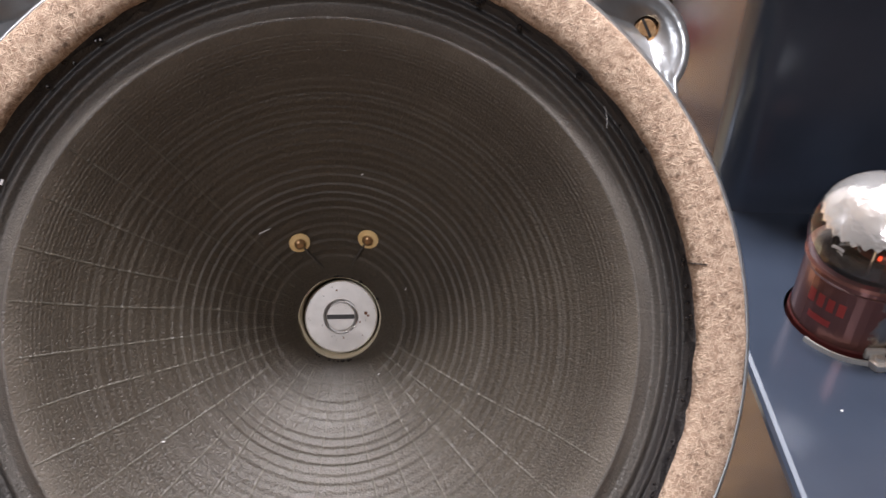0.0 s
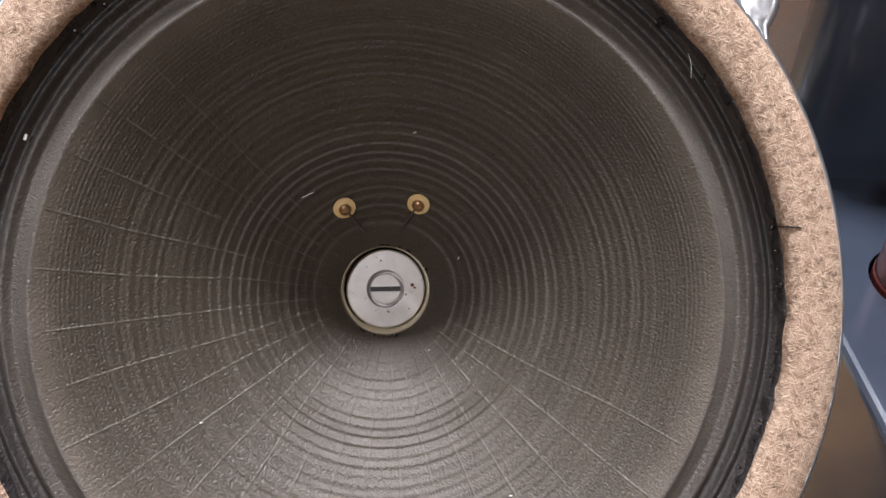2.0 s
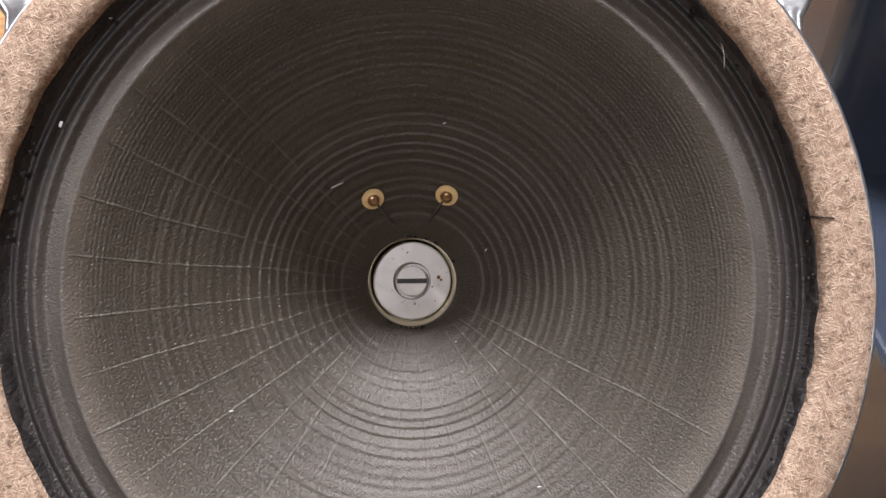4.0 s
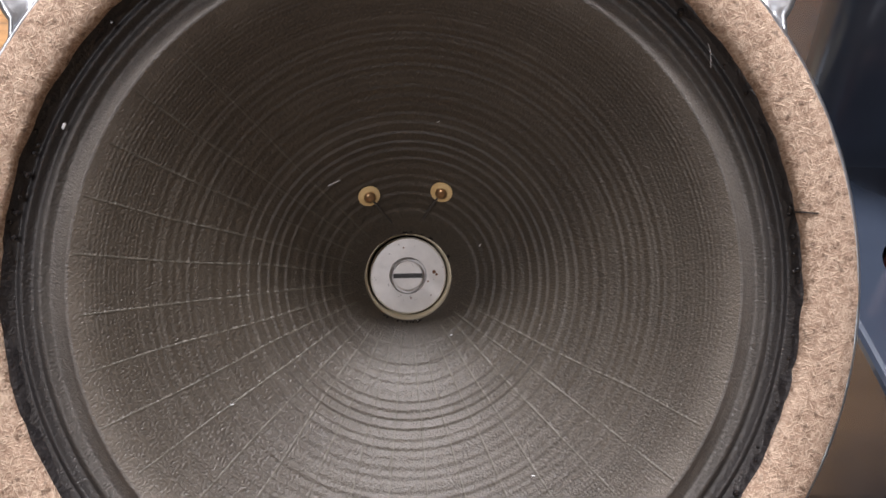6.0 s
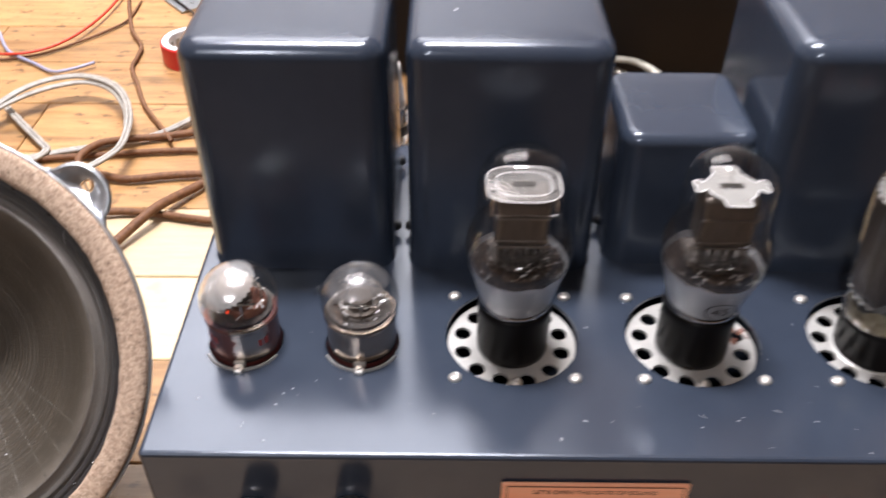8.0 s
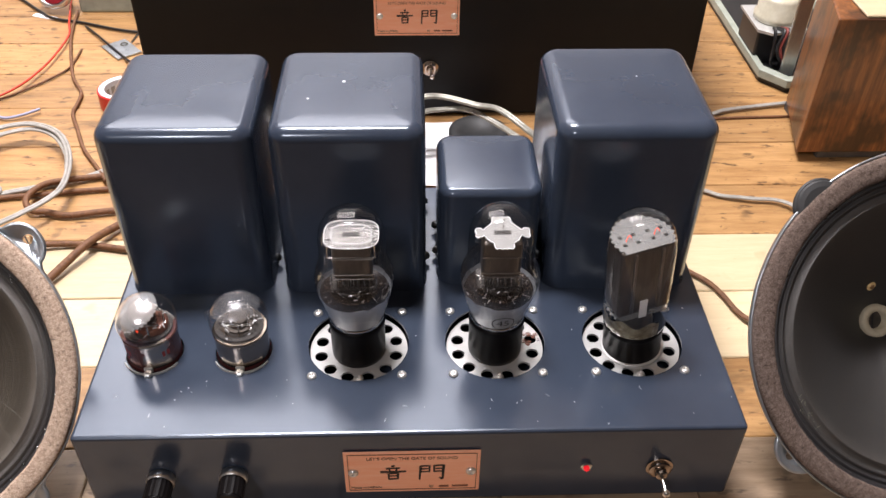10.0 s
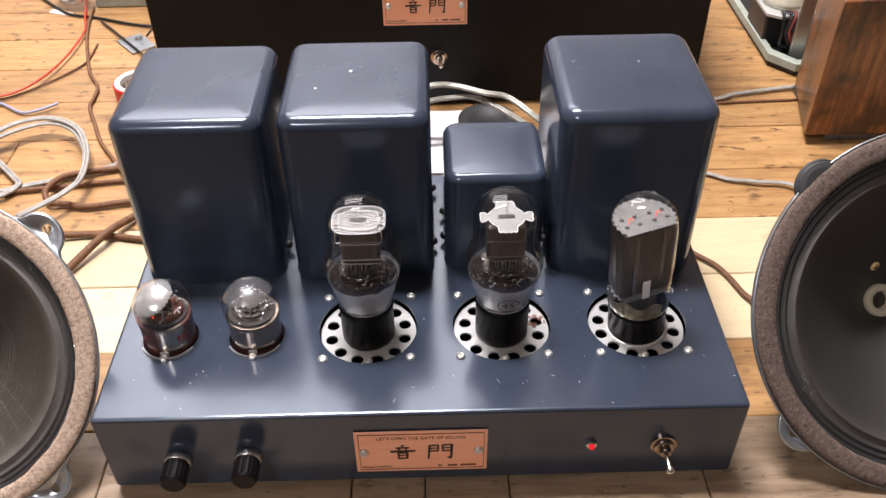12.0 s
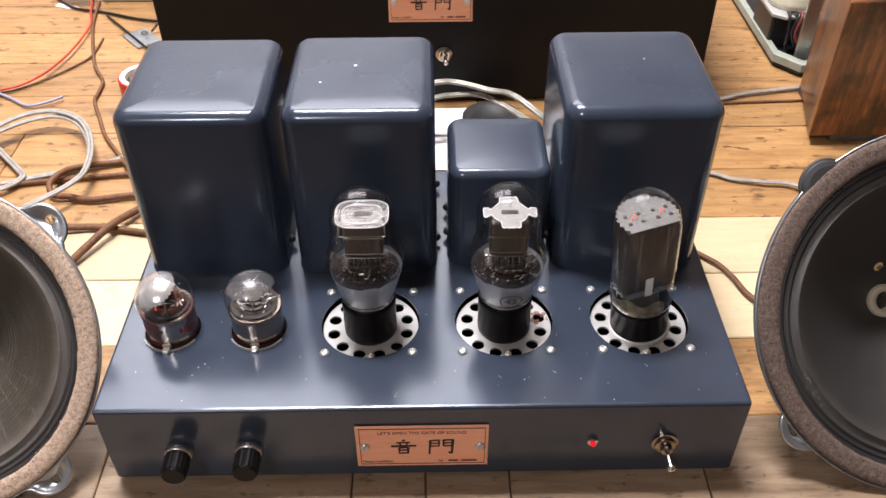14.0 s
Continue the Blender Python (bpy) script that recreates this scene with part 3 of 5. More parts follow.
def toggle_switch(parent, x, y, z, lean=18):
    sw = part("toggle_switch", moved(lathe([(0.0085, 0), (0.0085, 0.0012), (0.0068, 0.0016), (0.0068, 0.0036), (0.0056, 0.0042), (0.0040, 0.0042), (0.0036, 0.0075), (0.0026, 0.0082)], 24, cap_end=True), pose(x, y, z, 90)), M_BAND, parent, "nickel toggle switch with washer and nut")
    lever = lathe([(0.0015, 0.006), (0.0016, 0.0115), (0.0024, 0.0150), (0.0028, 0.0168), (0.0024, 0.0184), (0.0010, 0.0192)], 14, cap_end=True)
    part("lever", moved(lever, pose(x, y, z, 90 + lean, 0, 6)), M_CHROME, sw, smooth=True)
    return sw


amp = thing("valve_amplifier", pose(0, 0, 0), "dark blue-grey enamelled valve amplifier chassis standing on the wooden floor", "amplifier")
B = 0.0022
cells = []
xs = (-0.2 + B, -0.1355, -0.0745, 0.0093, 0.0988, 0.2 - B)
Y0, Y1, BACK = 0.033, 0.112, 0.246
for (x0, x1), (cx, cy, r) in zip(zip(xs, xs[1:]), [(*SMALL[0], SMALL_R), (*SMALL[1], SMALL_R)] + [(s, SOCKET_Y, SOCKET_R) for s in SOCKETS]):
    cells.append(holed_cell(x0, x1, Y0, Y1, cx, cy, r, H, 0.0016))
for ya, yb in ((B, Y0), (Y1, BACK - B)):
    cells.append(rings_mesh([[(x, ya, H) for x in xs], [(x, yb, H) for x in xs]], False))
body = part("chassis", welded(shell_without_top(-0.2, 0.2, 0, BACK, 0.004, H, B), *cells), M_PAINT, amp)
for fx in (-0.18, 0.18):
    for fy in (0.02, BACK - 0.02):
        part("foot", lathe([(0.008, 0), (0.009, 0.002), (0.009, 0.0045)], 16, True, True, (fx, fy, 0)), M_RUBBER, amp)
name_plate(amp, -0.001, -0.0004, 0.0355)
toggle_switch(amp, 0.152, -0.0002, 0.0345)

# knobs
for kx, kz in ((-0.1535, 0.0335), (-0.1095, 0.0350)):
    knob = part("knob", moved(lathe([(0.0078, 0.004), (0.0077, 0.0135), (0.0075, 0.0195), (0.0069, 0.0205)], 28, True, True), pose(kx, 0, kz, 90)), M_BAKELITE, amp, "black fluted control knob on a grey collar")
    fl = [[(0.0078 * (1 + 0.035 * (i % 2)) * math.cos(2 * math.pi * i / 36), 0.0078 * (1 + 0.035 * (i % 2)) * math.sin(2 * math.pi * i / 36), z) for i in range(36)] for z in (0.0060, 0.0188)]
    part("fluted_grip", moved(rings_mesh(fl, True, True, True), pose(kx, 0, kz, 90)), M_BAKELITE, knob)
    part("collar", moved(lathe([(0.0082, 0.0002), (0.0086, 0.0040), (0.0082, 0.0058), (0.0078, 0.0060)], 28, True, True), pose(kx, 0, kz, 90)), M_ALU, knob, smooth=True)

led = part("indicator_lamp", moved(lathe([(0.0036, 0), (0.0036, 0.002), (0.0028, 0.0026)], 20, cap_end=True), pose(0.106, 0, 0.0375, 90)), M_CHROME, amp, "small chrome bezel with a lit red lens")
part("lens", moved(lathe([(0.0020, 0.002), (0.0019, 0.0032), (0.0014, 0.0042), (0.0007, 0.0046)], 16, cap_end=True), pose(0.106, 0, 0.0375, 90)), M_LED, led, "glowing red lens", smooth=True)

# screws on the top sheet
for cx in SOCKETS:
    for sx in (-1, 1):
        for sy in (-1, 1):
            part("screw", moved(pan_screw(0.0031, 0.0019), pose(cx + sx * 0.0282, SOCKET_Y + sy * 0.0281, H)), M_SCREW, amp, smooth=True)
for cx, cy in SMALL:
    part("screw", moved(pan_screw(0.0024, 0.0017), pose(cx, cy - 0.0205, H)), M_SCREW, amp, smooth=True)

M_STAIN = film_material("reddish_brown_stain", (0.30, 0.12, 0.08), 0.6, 0.0, 0.8)


def socket_plate(cx):
    """A pale recessed ring with vent holes all round, seen through the opening in the top sheet."""
    z, n, rad, rh, rin, rout = SOCKET_Z, 12, 0.0250, 0.0041, 0.0150, 0.0317
    bits = []
    for k in range(n):
        a0, mid, a1 = [2 * math.pi * (k + q) / n for q in (0, 0.5, 1)]
        hx, hy = rad * math.cos(mid), rad * math.sin(mid)
        edge = [(rin, a0 + (a1 - a0) * t) for t in (0, 0.25, 0.5, 0.75)] + [(rin + (rout - rin) * t, a1) for t in (0, 0.2, 0.4, 0.6, 0.8)]
        edge += [(rout, a1 + (a0 - a1) * t) for t in (0, 0.25, 0.5, 0.75)] + [(rout + (rin - rout) * t, a0) for t in (0, 0.2, 0.4, 0.6, 0.8)]
        out, inn, low = [], [], []
        for r, a in edge:
            p = (r * math.cos(a), r * math.sin(a))
            b = math.atan2(p[1] - hy, p[0] - hx)
            out.append((cx + p[0], SOCKET_Y + p[1], z))
            inn.append((cx + hx + rh * math.cos(b), SOCKET_Y + hy + rh * math.sin(b), z))
            low.append((inn[-1][0], inn[-1][1], z - 0.0015))
        bits.append(rings_mesh([out, inn, low]))
    ob = part("socket_plate", welded(*bits), M_PLATE, amp, "pale metal ring pierced by round vent holes")
    part("screw", moved(pan_screw(0.0029, 0.0018), pose(cx + 0.001, SOCKET_Y - 0.0262, z)), M_SCREW, ob, smooth=True)
    part("screw", moved(pan_screw(0.0029, 0.0018), pose(cx - 0.001, SOCKET_Y + 0.0288, z)), M_SCREW, ob, smooth=True)
    return ob


plates = [socket_plate(cx) for cx in SOCKETS]
rng = random.Random(8)
for k in range(11):
    a, q, size = radians(rng.uniform(4, 30)), rng.uniform(0.0195, 0.0305), rng.uniform(0.0006, 0.0020)
    blot = [(size * rng.uniform(0.6, 1.5) * math.cos(w), size * rng.uniform(0.6, 1.3) * math.sin(w)) for w in [2 * math.pi * i / 9 for i in range(9)]]
    px, py = SOCKETS[1] + q * math.cos(a), SOCKET_Y + q * math.sin(a)
    part("rust_stain", rings_mesh([[(px + u, py + w, SOCKET_Z + 0.00001) for u, w in blot], [(px + u * 0.8, py + w * 0.8, SOCKET_Z + 0.0003) for u, w in blot]], True, False, True), M_STAIN, plates[1])
for cx, cy in SMALL:
    part("socket", lathe([(0.0195, H - 0.006), (0.0105, H - 0.006), (0.0100, H - 0.012)], 32, cap_end=True, centre=(cx, cy, 0)), M_BAKELITE, amp, "black socket in a round opening")
    lug = part("lug", box(cx - 0.0018, cx + 0.0018, cy - 0.0205, cy - 0.0175, H, H + 0.0022, 0.0006, 2), M_ALU, amp, "aluminium clip lug with a hexagon nut")
    part("nut", lathe([(0.0026, 0), (0.0028, 0.0004), (0.0028, 0.0020), (0.0022, 0.0024), (0.0014, 0.0024), (0.0012, 0.0032)], 6, True, True, (cx, cy - 0.0204, H)), M_SCREW, lug)


def rounded_cover(x0, x1, y0, y1, z0, z1, corner, top):
    """Deep-drawn cover: rounded upright corners, softly rounded top edge, slightly crowned top."""
    def ring(inset, z):
        pts = []
        r = max(corner - inset, 0.002)
        for (cx, cy), start in zip(((x1 - inset - r, y1 - inset - r), (x0 + inset + r, y1 - inset - r), (x0 + inset + r, y0 + inset + r), (x1 - inset - r, y0 + inset + r)), (0, 90, 180, 270)):
            for k in range(9):
                a = radians(start + 90 * k / 8)
                pts.append((cx + r * math.cos(a), cy + r * math.sin(a), z))
        return pts

    rows = [ring(-0.0008, z0), ring(0, z0 + 0.004)]
    for k in range(9):
        a = radians(90 * k / 8)
        rows.append(ring(top * (1 - math.cos(a)), z1 - top * (1 - math.sin(a))))
    rows.append(ring(top + 0.012, z1 + 0.0004))
    return rings_mesh(rows, True, False, True)


COVERS = (("transformer_cover", -0.1925, -0.0962, 0.1235, 0.2300, 0.2006, 0.012, 0.0088),
          ("transformer_cover", -0.0875, 0.0095, 0.1235, 0.2310, 0.2010, 0.012, 0.0088),
          ("transformer_cover", 0.0908, 0.1925, 0.1240, 0.2350, 0.2014, 0.013, 0.0092),
          ("choke_cover", 0.0180, 0.0865, 0.1300, 0.2010, 0.1510, 0.011, 0.0065))
for nm, x0, x1, y0, y1, z1, c, t in COVERS:
    cover = part(nm, rounded_cover(x0, x1, y0, y1, H, z1, c, t), M_PAINT, amp, "blue-grey enamelled transformer cover with rounded edges", smooth=True)
    for bx, way in ((x0, -1), (x1, 1)):
        for by in (y0 + 0.030, y1 - 0.012):
            part("bolt", moved(lathe([(0.0030, -0.001), (0.0030, 0.0012), (0.0022, 0.0022), (0.0014, 0.0032)], 12, cap_end=True), pose(bx, by, H + 0.006, 0, 90 * way)), M_BLACK, cover)
# ---- valves ----


def electrode_rods(parent, spots, z0, z1, r=0.0006):
    for x, y in spots:
        part("support_rod", lathe([(r, z0), (r, z1)], 8, True, True, (x, y, 0)), M_CHROME, parent)


def shoulder_valve(x, label, cross_mica, marked):
    """Shouldered power valve: black base, stepped bulb, silver flash at the bottom, mica over a dark anode."""
    v = thing("power_valve", pose(x, SOCKET_Y, 0), label, "vacuum tube", "valves on the amplifier")
    z0 = SOCKET_Z - 0.001
    part("base", lathe([(0.0150, z0), (0.0172, z0 + 0.001), (0.0174, z0 + 0.004), (0.0174, z0 + 0.0250), (0.0178, z0 + 0.0275), (0.0178, z0 + 0.0300), (0.0176, z0 + 0.0308), (0.0168, z0 + 0.0310), (0.0160, z0 + 0.0310)], 64, True, True), M_BAKELITE, v, "black bakelite base", smooth=True)
    zb = z0 + 0.0310
    prof = [(0.0165, zb - 0.001), (0.0172, zb + 0.003), (0.0189, zb + 0.010), (0.0212, zb + 0.018), (0.0232, zb + 0.026), (0.0242, zb + 0.032), (0.0241, zb + 0.037), (0.0230, zb + 0.0415),
            (0.0214, zb + 0.0450), (0.0204, zb + 0.0485), (0.0200, zb + 0.0530), (0.0199, zb + 0.060), (0.0198, zb + 0.066), (0.0190, zb + 0.0720), (0.0166, zb + 0.0775), (0.0122, zb + 0.0815), (0.0064, zb + 0.0836), (0.0005, zb + 0.0842)]
    prof = [(r, zb + (z - zb) * 0.985) for r, z in prof]
    bulb = part("bulb", lathe(prof, 56, cap_end=True), M_GLASS, v, "clear shouldered glass bulb", smooth=True)
    bulb.visible_shadow = False
    part("getter_flash", lathe([(0.0168, zb + 0.0030), (0.0172, zb + 0.0046), (0.0185, zb + 0.0095), (0.0207, zb + 0.0172), (0.0224, zb + 0.0232)], 48), M_FILM, v, "silvery getter film low in the bulb", smooth=True)
    part("glass_foot", lathe([(0.0166, zb + 0.0004), (0.0172, zb + 0.0008), (0.0174, zb + 0.0016), (0.0171, zb + 0.0024)], 48), M_CHROME, v, "bright silvered foot of the glass", smooth=True)
    teeth = [(0.00022 + 0.0016 * abs(math.sin(5.5 * a)) * (0.5 + 0.5 * math.sin(3 * a + x * 40))) for a in [2 * math.pi * i / 60 for i in range(60)]]
    part("getter_fringe", rings_mesh([[(r * math.cos(2 * math.pi * i / 60), r * math.sin(2 * math.pi * i / 60), z + (teeth[i] if k else 0)) for i in range(60)] for k, (r, z) in enumerate(((0.0224, zb + 0.0232), (0.0227, zb + 0.0243)))]), M_FILM, v, "ragged upper edge of the getter film", smooth=True)
    smoke = part("smoky_film", lathe([(0.0229, zb + 0.0262), (0.0237, zb + 0.0310), (0.0236, zb + 0.0360), (0.0224, zb + 0.0408), (0.0208, zb + 0.0445)], 48), M_SMOKE, v, "smoky darkening round the shoulder", smooth=True)
    smoke.visible_shadow = False
    # Added dark disc that hides the lit back of the getter film.
    part("inner_blind", lathe([(0.0216, zb + 0.0222), (0.0150, zb + 0.0242), (0.0100, zb + 0.0250)], 40, False, True), M_SHADE, v, "added dark disc hiding the back of the getter film", smooth=True)
    stem = lathe([(0.0105, zb + 0.002), (0.0085, zb + 0.012), (0.0060, zb + 0.020)], 20, cap_end=True)
    part("stem", stem, M_GREY_METAL, v, smooth=True)
    za, zt = zb + 0.0265, zb + 0.0660
    w, d = 0.0118, 0.0074
    part("anode", box(-w, w, -d, d, zb + 0.0375, zt - 0.002, 0.0024, 3), M_ANODE, v, "dark grey folded anode")
    part("grid_cage", lathe([(0.0070, zb + 0.012), (0.0095, zb + 0.016), (0.0100, zb + 0.024), (0.0090, zb + 0.028)], 14, True, True), M_DARK_METAL, v, "dark grid cage")
    for zr in (0.0376, 0.0408, 0.0530):
        part("anode_rib", box(-w - 0.0004, w + 0.0004, -d - 0.0007, -d + 0.0002, zb + zr, zb + zr + 0.0008, 0.0002, 1), M_GREY_METAL, v)
    part("inner_plate", box(-w * 0.62, w * 0.62, -d * 0.5, d * 0.5, zb + 0.0240, zb + 0.0376, 0.001, 2), M_DARK_METAL, v, "narrow dark electrode below the anode")
    for k in range(7):
        gx = -0.0096 + 0.0032 * k
        part("grid_wire", sweep([(gx, -0.0062, zb + 0.0225), (gx * 1.04, -0.0066, zb + 0.0300), (gx * 0.98, -0.0062, zb + 0.0376)], 0.00028 if k % 2 else 0.00045, 6, 3), M_CHROME if k % 2 else M_GREY_METAL, v)
    for zc, rc in ((0.0228, 0.0150), (0.0262, 0.0128)):
        part("cage_ring", sweep([(rc * math.cos(radians(a)), 0.72 * rc * math.sin(radians(a)), zb + zc + 0.0005 * math.sin(radians(3 * a))) for a in range(0, 361, 20)], 0.00042, 6, 3), M_CHROME, v)
    part("lower_mica", box(-0.0140, 0.0140, -0.0090, 0.0090, za + 0.004, za + 0.0045, 0.0002, 1), M_CLEAR_MICA, v, "clear mica spacer")
    if cross_mica:
        arm = [(0.0128, 0.0022), (0.0142, 0.0040), (0.0172, 0.0036), (0.0180, 0.0014), (0.0172, -0.0006), (0.0180, -0.0024), (0.0166, -0.0044), (0.0140, -0.0036), (0.0124, -0.0022), (0.0098, -0.0062), (0.0064, -0.0086)]
        front = [(0.0062, -0.0124), (0.0048, -0.0136), (0.0030, -0.0128), (0.0014, -0.0138), (0.0, -0.0128)]
        quarter = arm + front
        half = quarter + [(-x, y) for x, y in quarter[-2::-1]]
        pts = half + [(x, -y) for x, y in half[-2:0:-1] if y < -0.0065]
        pts = [(x * 0.90, y * 1.12) for x, y in pts]
    else:
        pts = [(0.0160 * math.copysign(abs(math.cos(a)) ** 0.62, math.cos(a)), 0.0134 * math.copysign(abs(math.sin(a)) ** 0.6, math.sin(a))) for a in [2 * math.pi * k / 36 for k in range(36)]]
    mica = part("upper_mica", rings_mesh([[(px, py, zt) for px, py in pts], [(px, py, zt + 0.0005) for px, py in pts]], True, True, True), M_MICA if cross_mica else M_GLASSY_MICA, v, "white mica spacer at the top")
    rim = [(px * 1.0, py * 1.0, zt + 0.0004) for px, py in pts]
    part("rim_edge", joined(*[moved(box(0, (Vector(b) - Vector(a)).length, -0.00015, 0.00015, -0.0002, 0.0003), Matrix.Translation(a) @ pose(0, 0, 0, 0, 0, math.degrees(math.atan2(b[1] - a[1], b[0] - a[0])))) for a, b in zip(rim, rim[1:] + rim[:1])]), M_PAPER, mica, "bright cut edge of the mica")
    if not cross_mica:
        ring = [(px * 0.74, py * 0.66, zt + 0.0005) for px, py in pts]
        part("inner_edge", joined(*[moved(box(0, (Vector(b) - Vector(a)).length, -0.00014, 0.00014, -0.0001, 0.0002), Matrix.Translation(a) @ pose(0, 0, 0, 0, 0, math.degrees(math.atan2(b[1] - a[1], b[0] - a[0])))) for a, b in zip(ring, ring[1:] + ring[:1])]), M_PAPER, mica)
    slot = [(-0.0050, -0.0017), (0.0050, -0.0017), (0.0050, 0.0017), (-0.0050, 0.0017)]
    part("slot", rings_mesh([[(a, b, zt + 0.0004) for a, b in slot], [(a, b, zt + 0.0008) for a, b in slot]], True, False, True), M_DARK_METAL, mica)
    if not cross_mica:
        for sx in (-1, 1):
            for sy in (-1, 1):
                part("slot", box(sx * 0.0130 - 0.0010, sx * 0.0130 + 0.0010, sy * 0.0050 - 0.0007, sy * 0.0050 + 0.0007, zt + 0.0004, zt + 0.0008), M_DARK_METAL, mica)
        part("frame_wire", sweep([(-0.0135, -0.0098, zt + 0.001), (-0.0138, -0.0105, zt - 0.007), (-0.0128, -0.0106, zt - 0.0085), (0, -0.0106, zt - 0.0085), (0.0128, -0.0106, zt - 0.0085), (0.0138, -0.0105, zt - 0.007), (0.0135, -0.0098, zt + 0.001)], 0.0004, 6, 6), M_CHROME, v)
    else:
        part("frame_wire", sweep([(0.0005, 0.004, zt + 0.0005), (0.0005, 0.0045, zt + 0.006), (0.0008, 0.003, zt + 0.0075)], 0.0004, 6, 6), M_CHROME, v)
    electrode_rods(v, [(-0.0090, -0.003), (0.0090, -0.003), (-0.0045, -0.004), (0.0045, -0.004), (-0.0135, -0.004), (0.0135, -0.004), (-0.0016, -0.006), (0.0026, -0.006)], zb + 0.014, za + 0.010)
    rng = random.Random(int(x * 1000))
    # Scattered pale bits imitate the sparkle on the inner wires.
    for k in range(30):
        a = rng.uniform(-1.5, 1.5)
        q, z = rng.uniform(0.0125, 0.0195), zb + rng.uniform(0.0225, 0.0350)
        here = Vector((q * math.sin(a), -q * math.cos(a), z))
        way = Vector((rng.uniform(-1, 1), rng.uniform(-0.4, 0.4), rng.uniform(-0.8, 1.0))).normalized() * rng.uniform(0.0008, 0.0030)
        part("wire_sparkle", sweep([here, here + way * 0.5, here + way + Vector((0.0002, 0, -0.0002))], rng.uniform(0.00014, 0.00028), 5, 2), M_SPARKLE_WIRE, v)
    if marked:
        cu = bpy.data.curves.new("lettering", "FONT")
        cu.body, cu.size, cu.align_x, cu.align_y = "45", 0.0076, "CENTER", "CENTER"
        tmp = new("lettering", cu)
        me = bpy.data.meshes.new_from_object(tmp.evaluated_get(bpy.context.evaluated_depsgraph_get()))
        bpy.data.objects.remove(tmp)
        bm = bmesh.new()
        bm.from_mesh(me)
        bpy.data.meshes.remove(me)
        ring = lathe([(0.0064, 0.0), (0.0058, 0.0)], 28)
        bm = joined(bm, ring)
        for vert in bm.verts:
            a, up = vert.co.x / 0.0186 + 0.08, vert.co.y
            rr = 0.0199 + (up / 0.010) * 0.0024 + 0.0008
            vert.co = Vector((rr * math.sin(a), -rr * math.cos(a), zb + 0.0115 + up))
        part("marking", bm, M_INK, v, "dark number 45 in a ring printed on the glass")
    return v


shoulder_valve(SOCKETS[0], "clear shouldered power valve with oval mica and black base", False, False)
shoulder_valve(SOCKETS[1], "clear shouldered power valve with a cross-shaped mica and printed number", True, True)


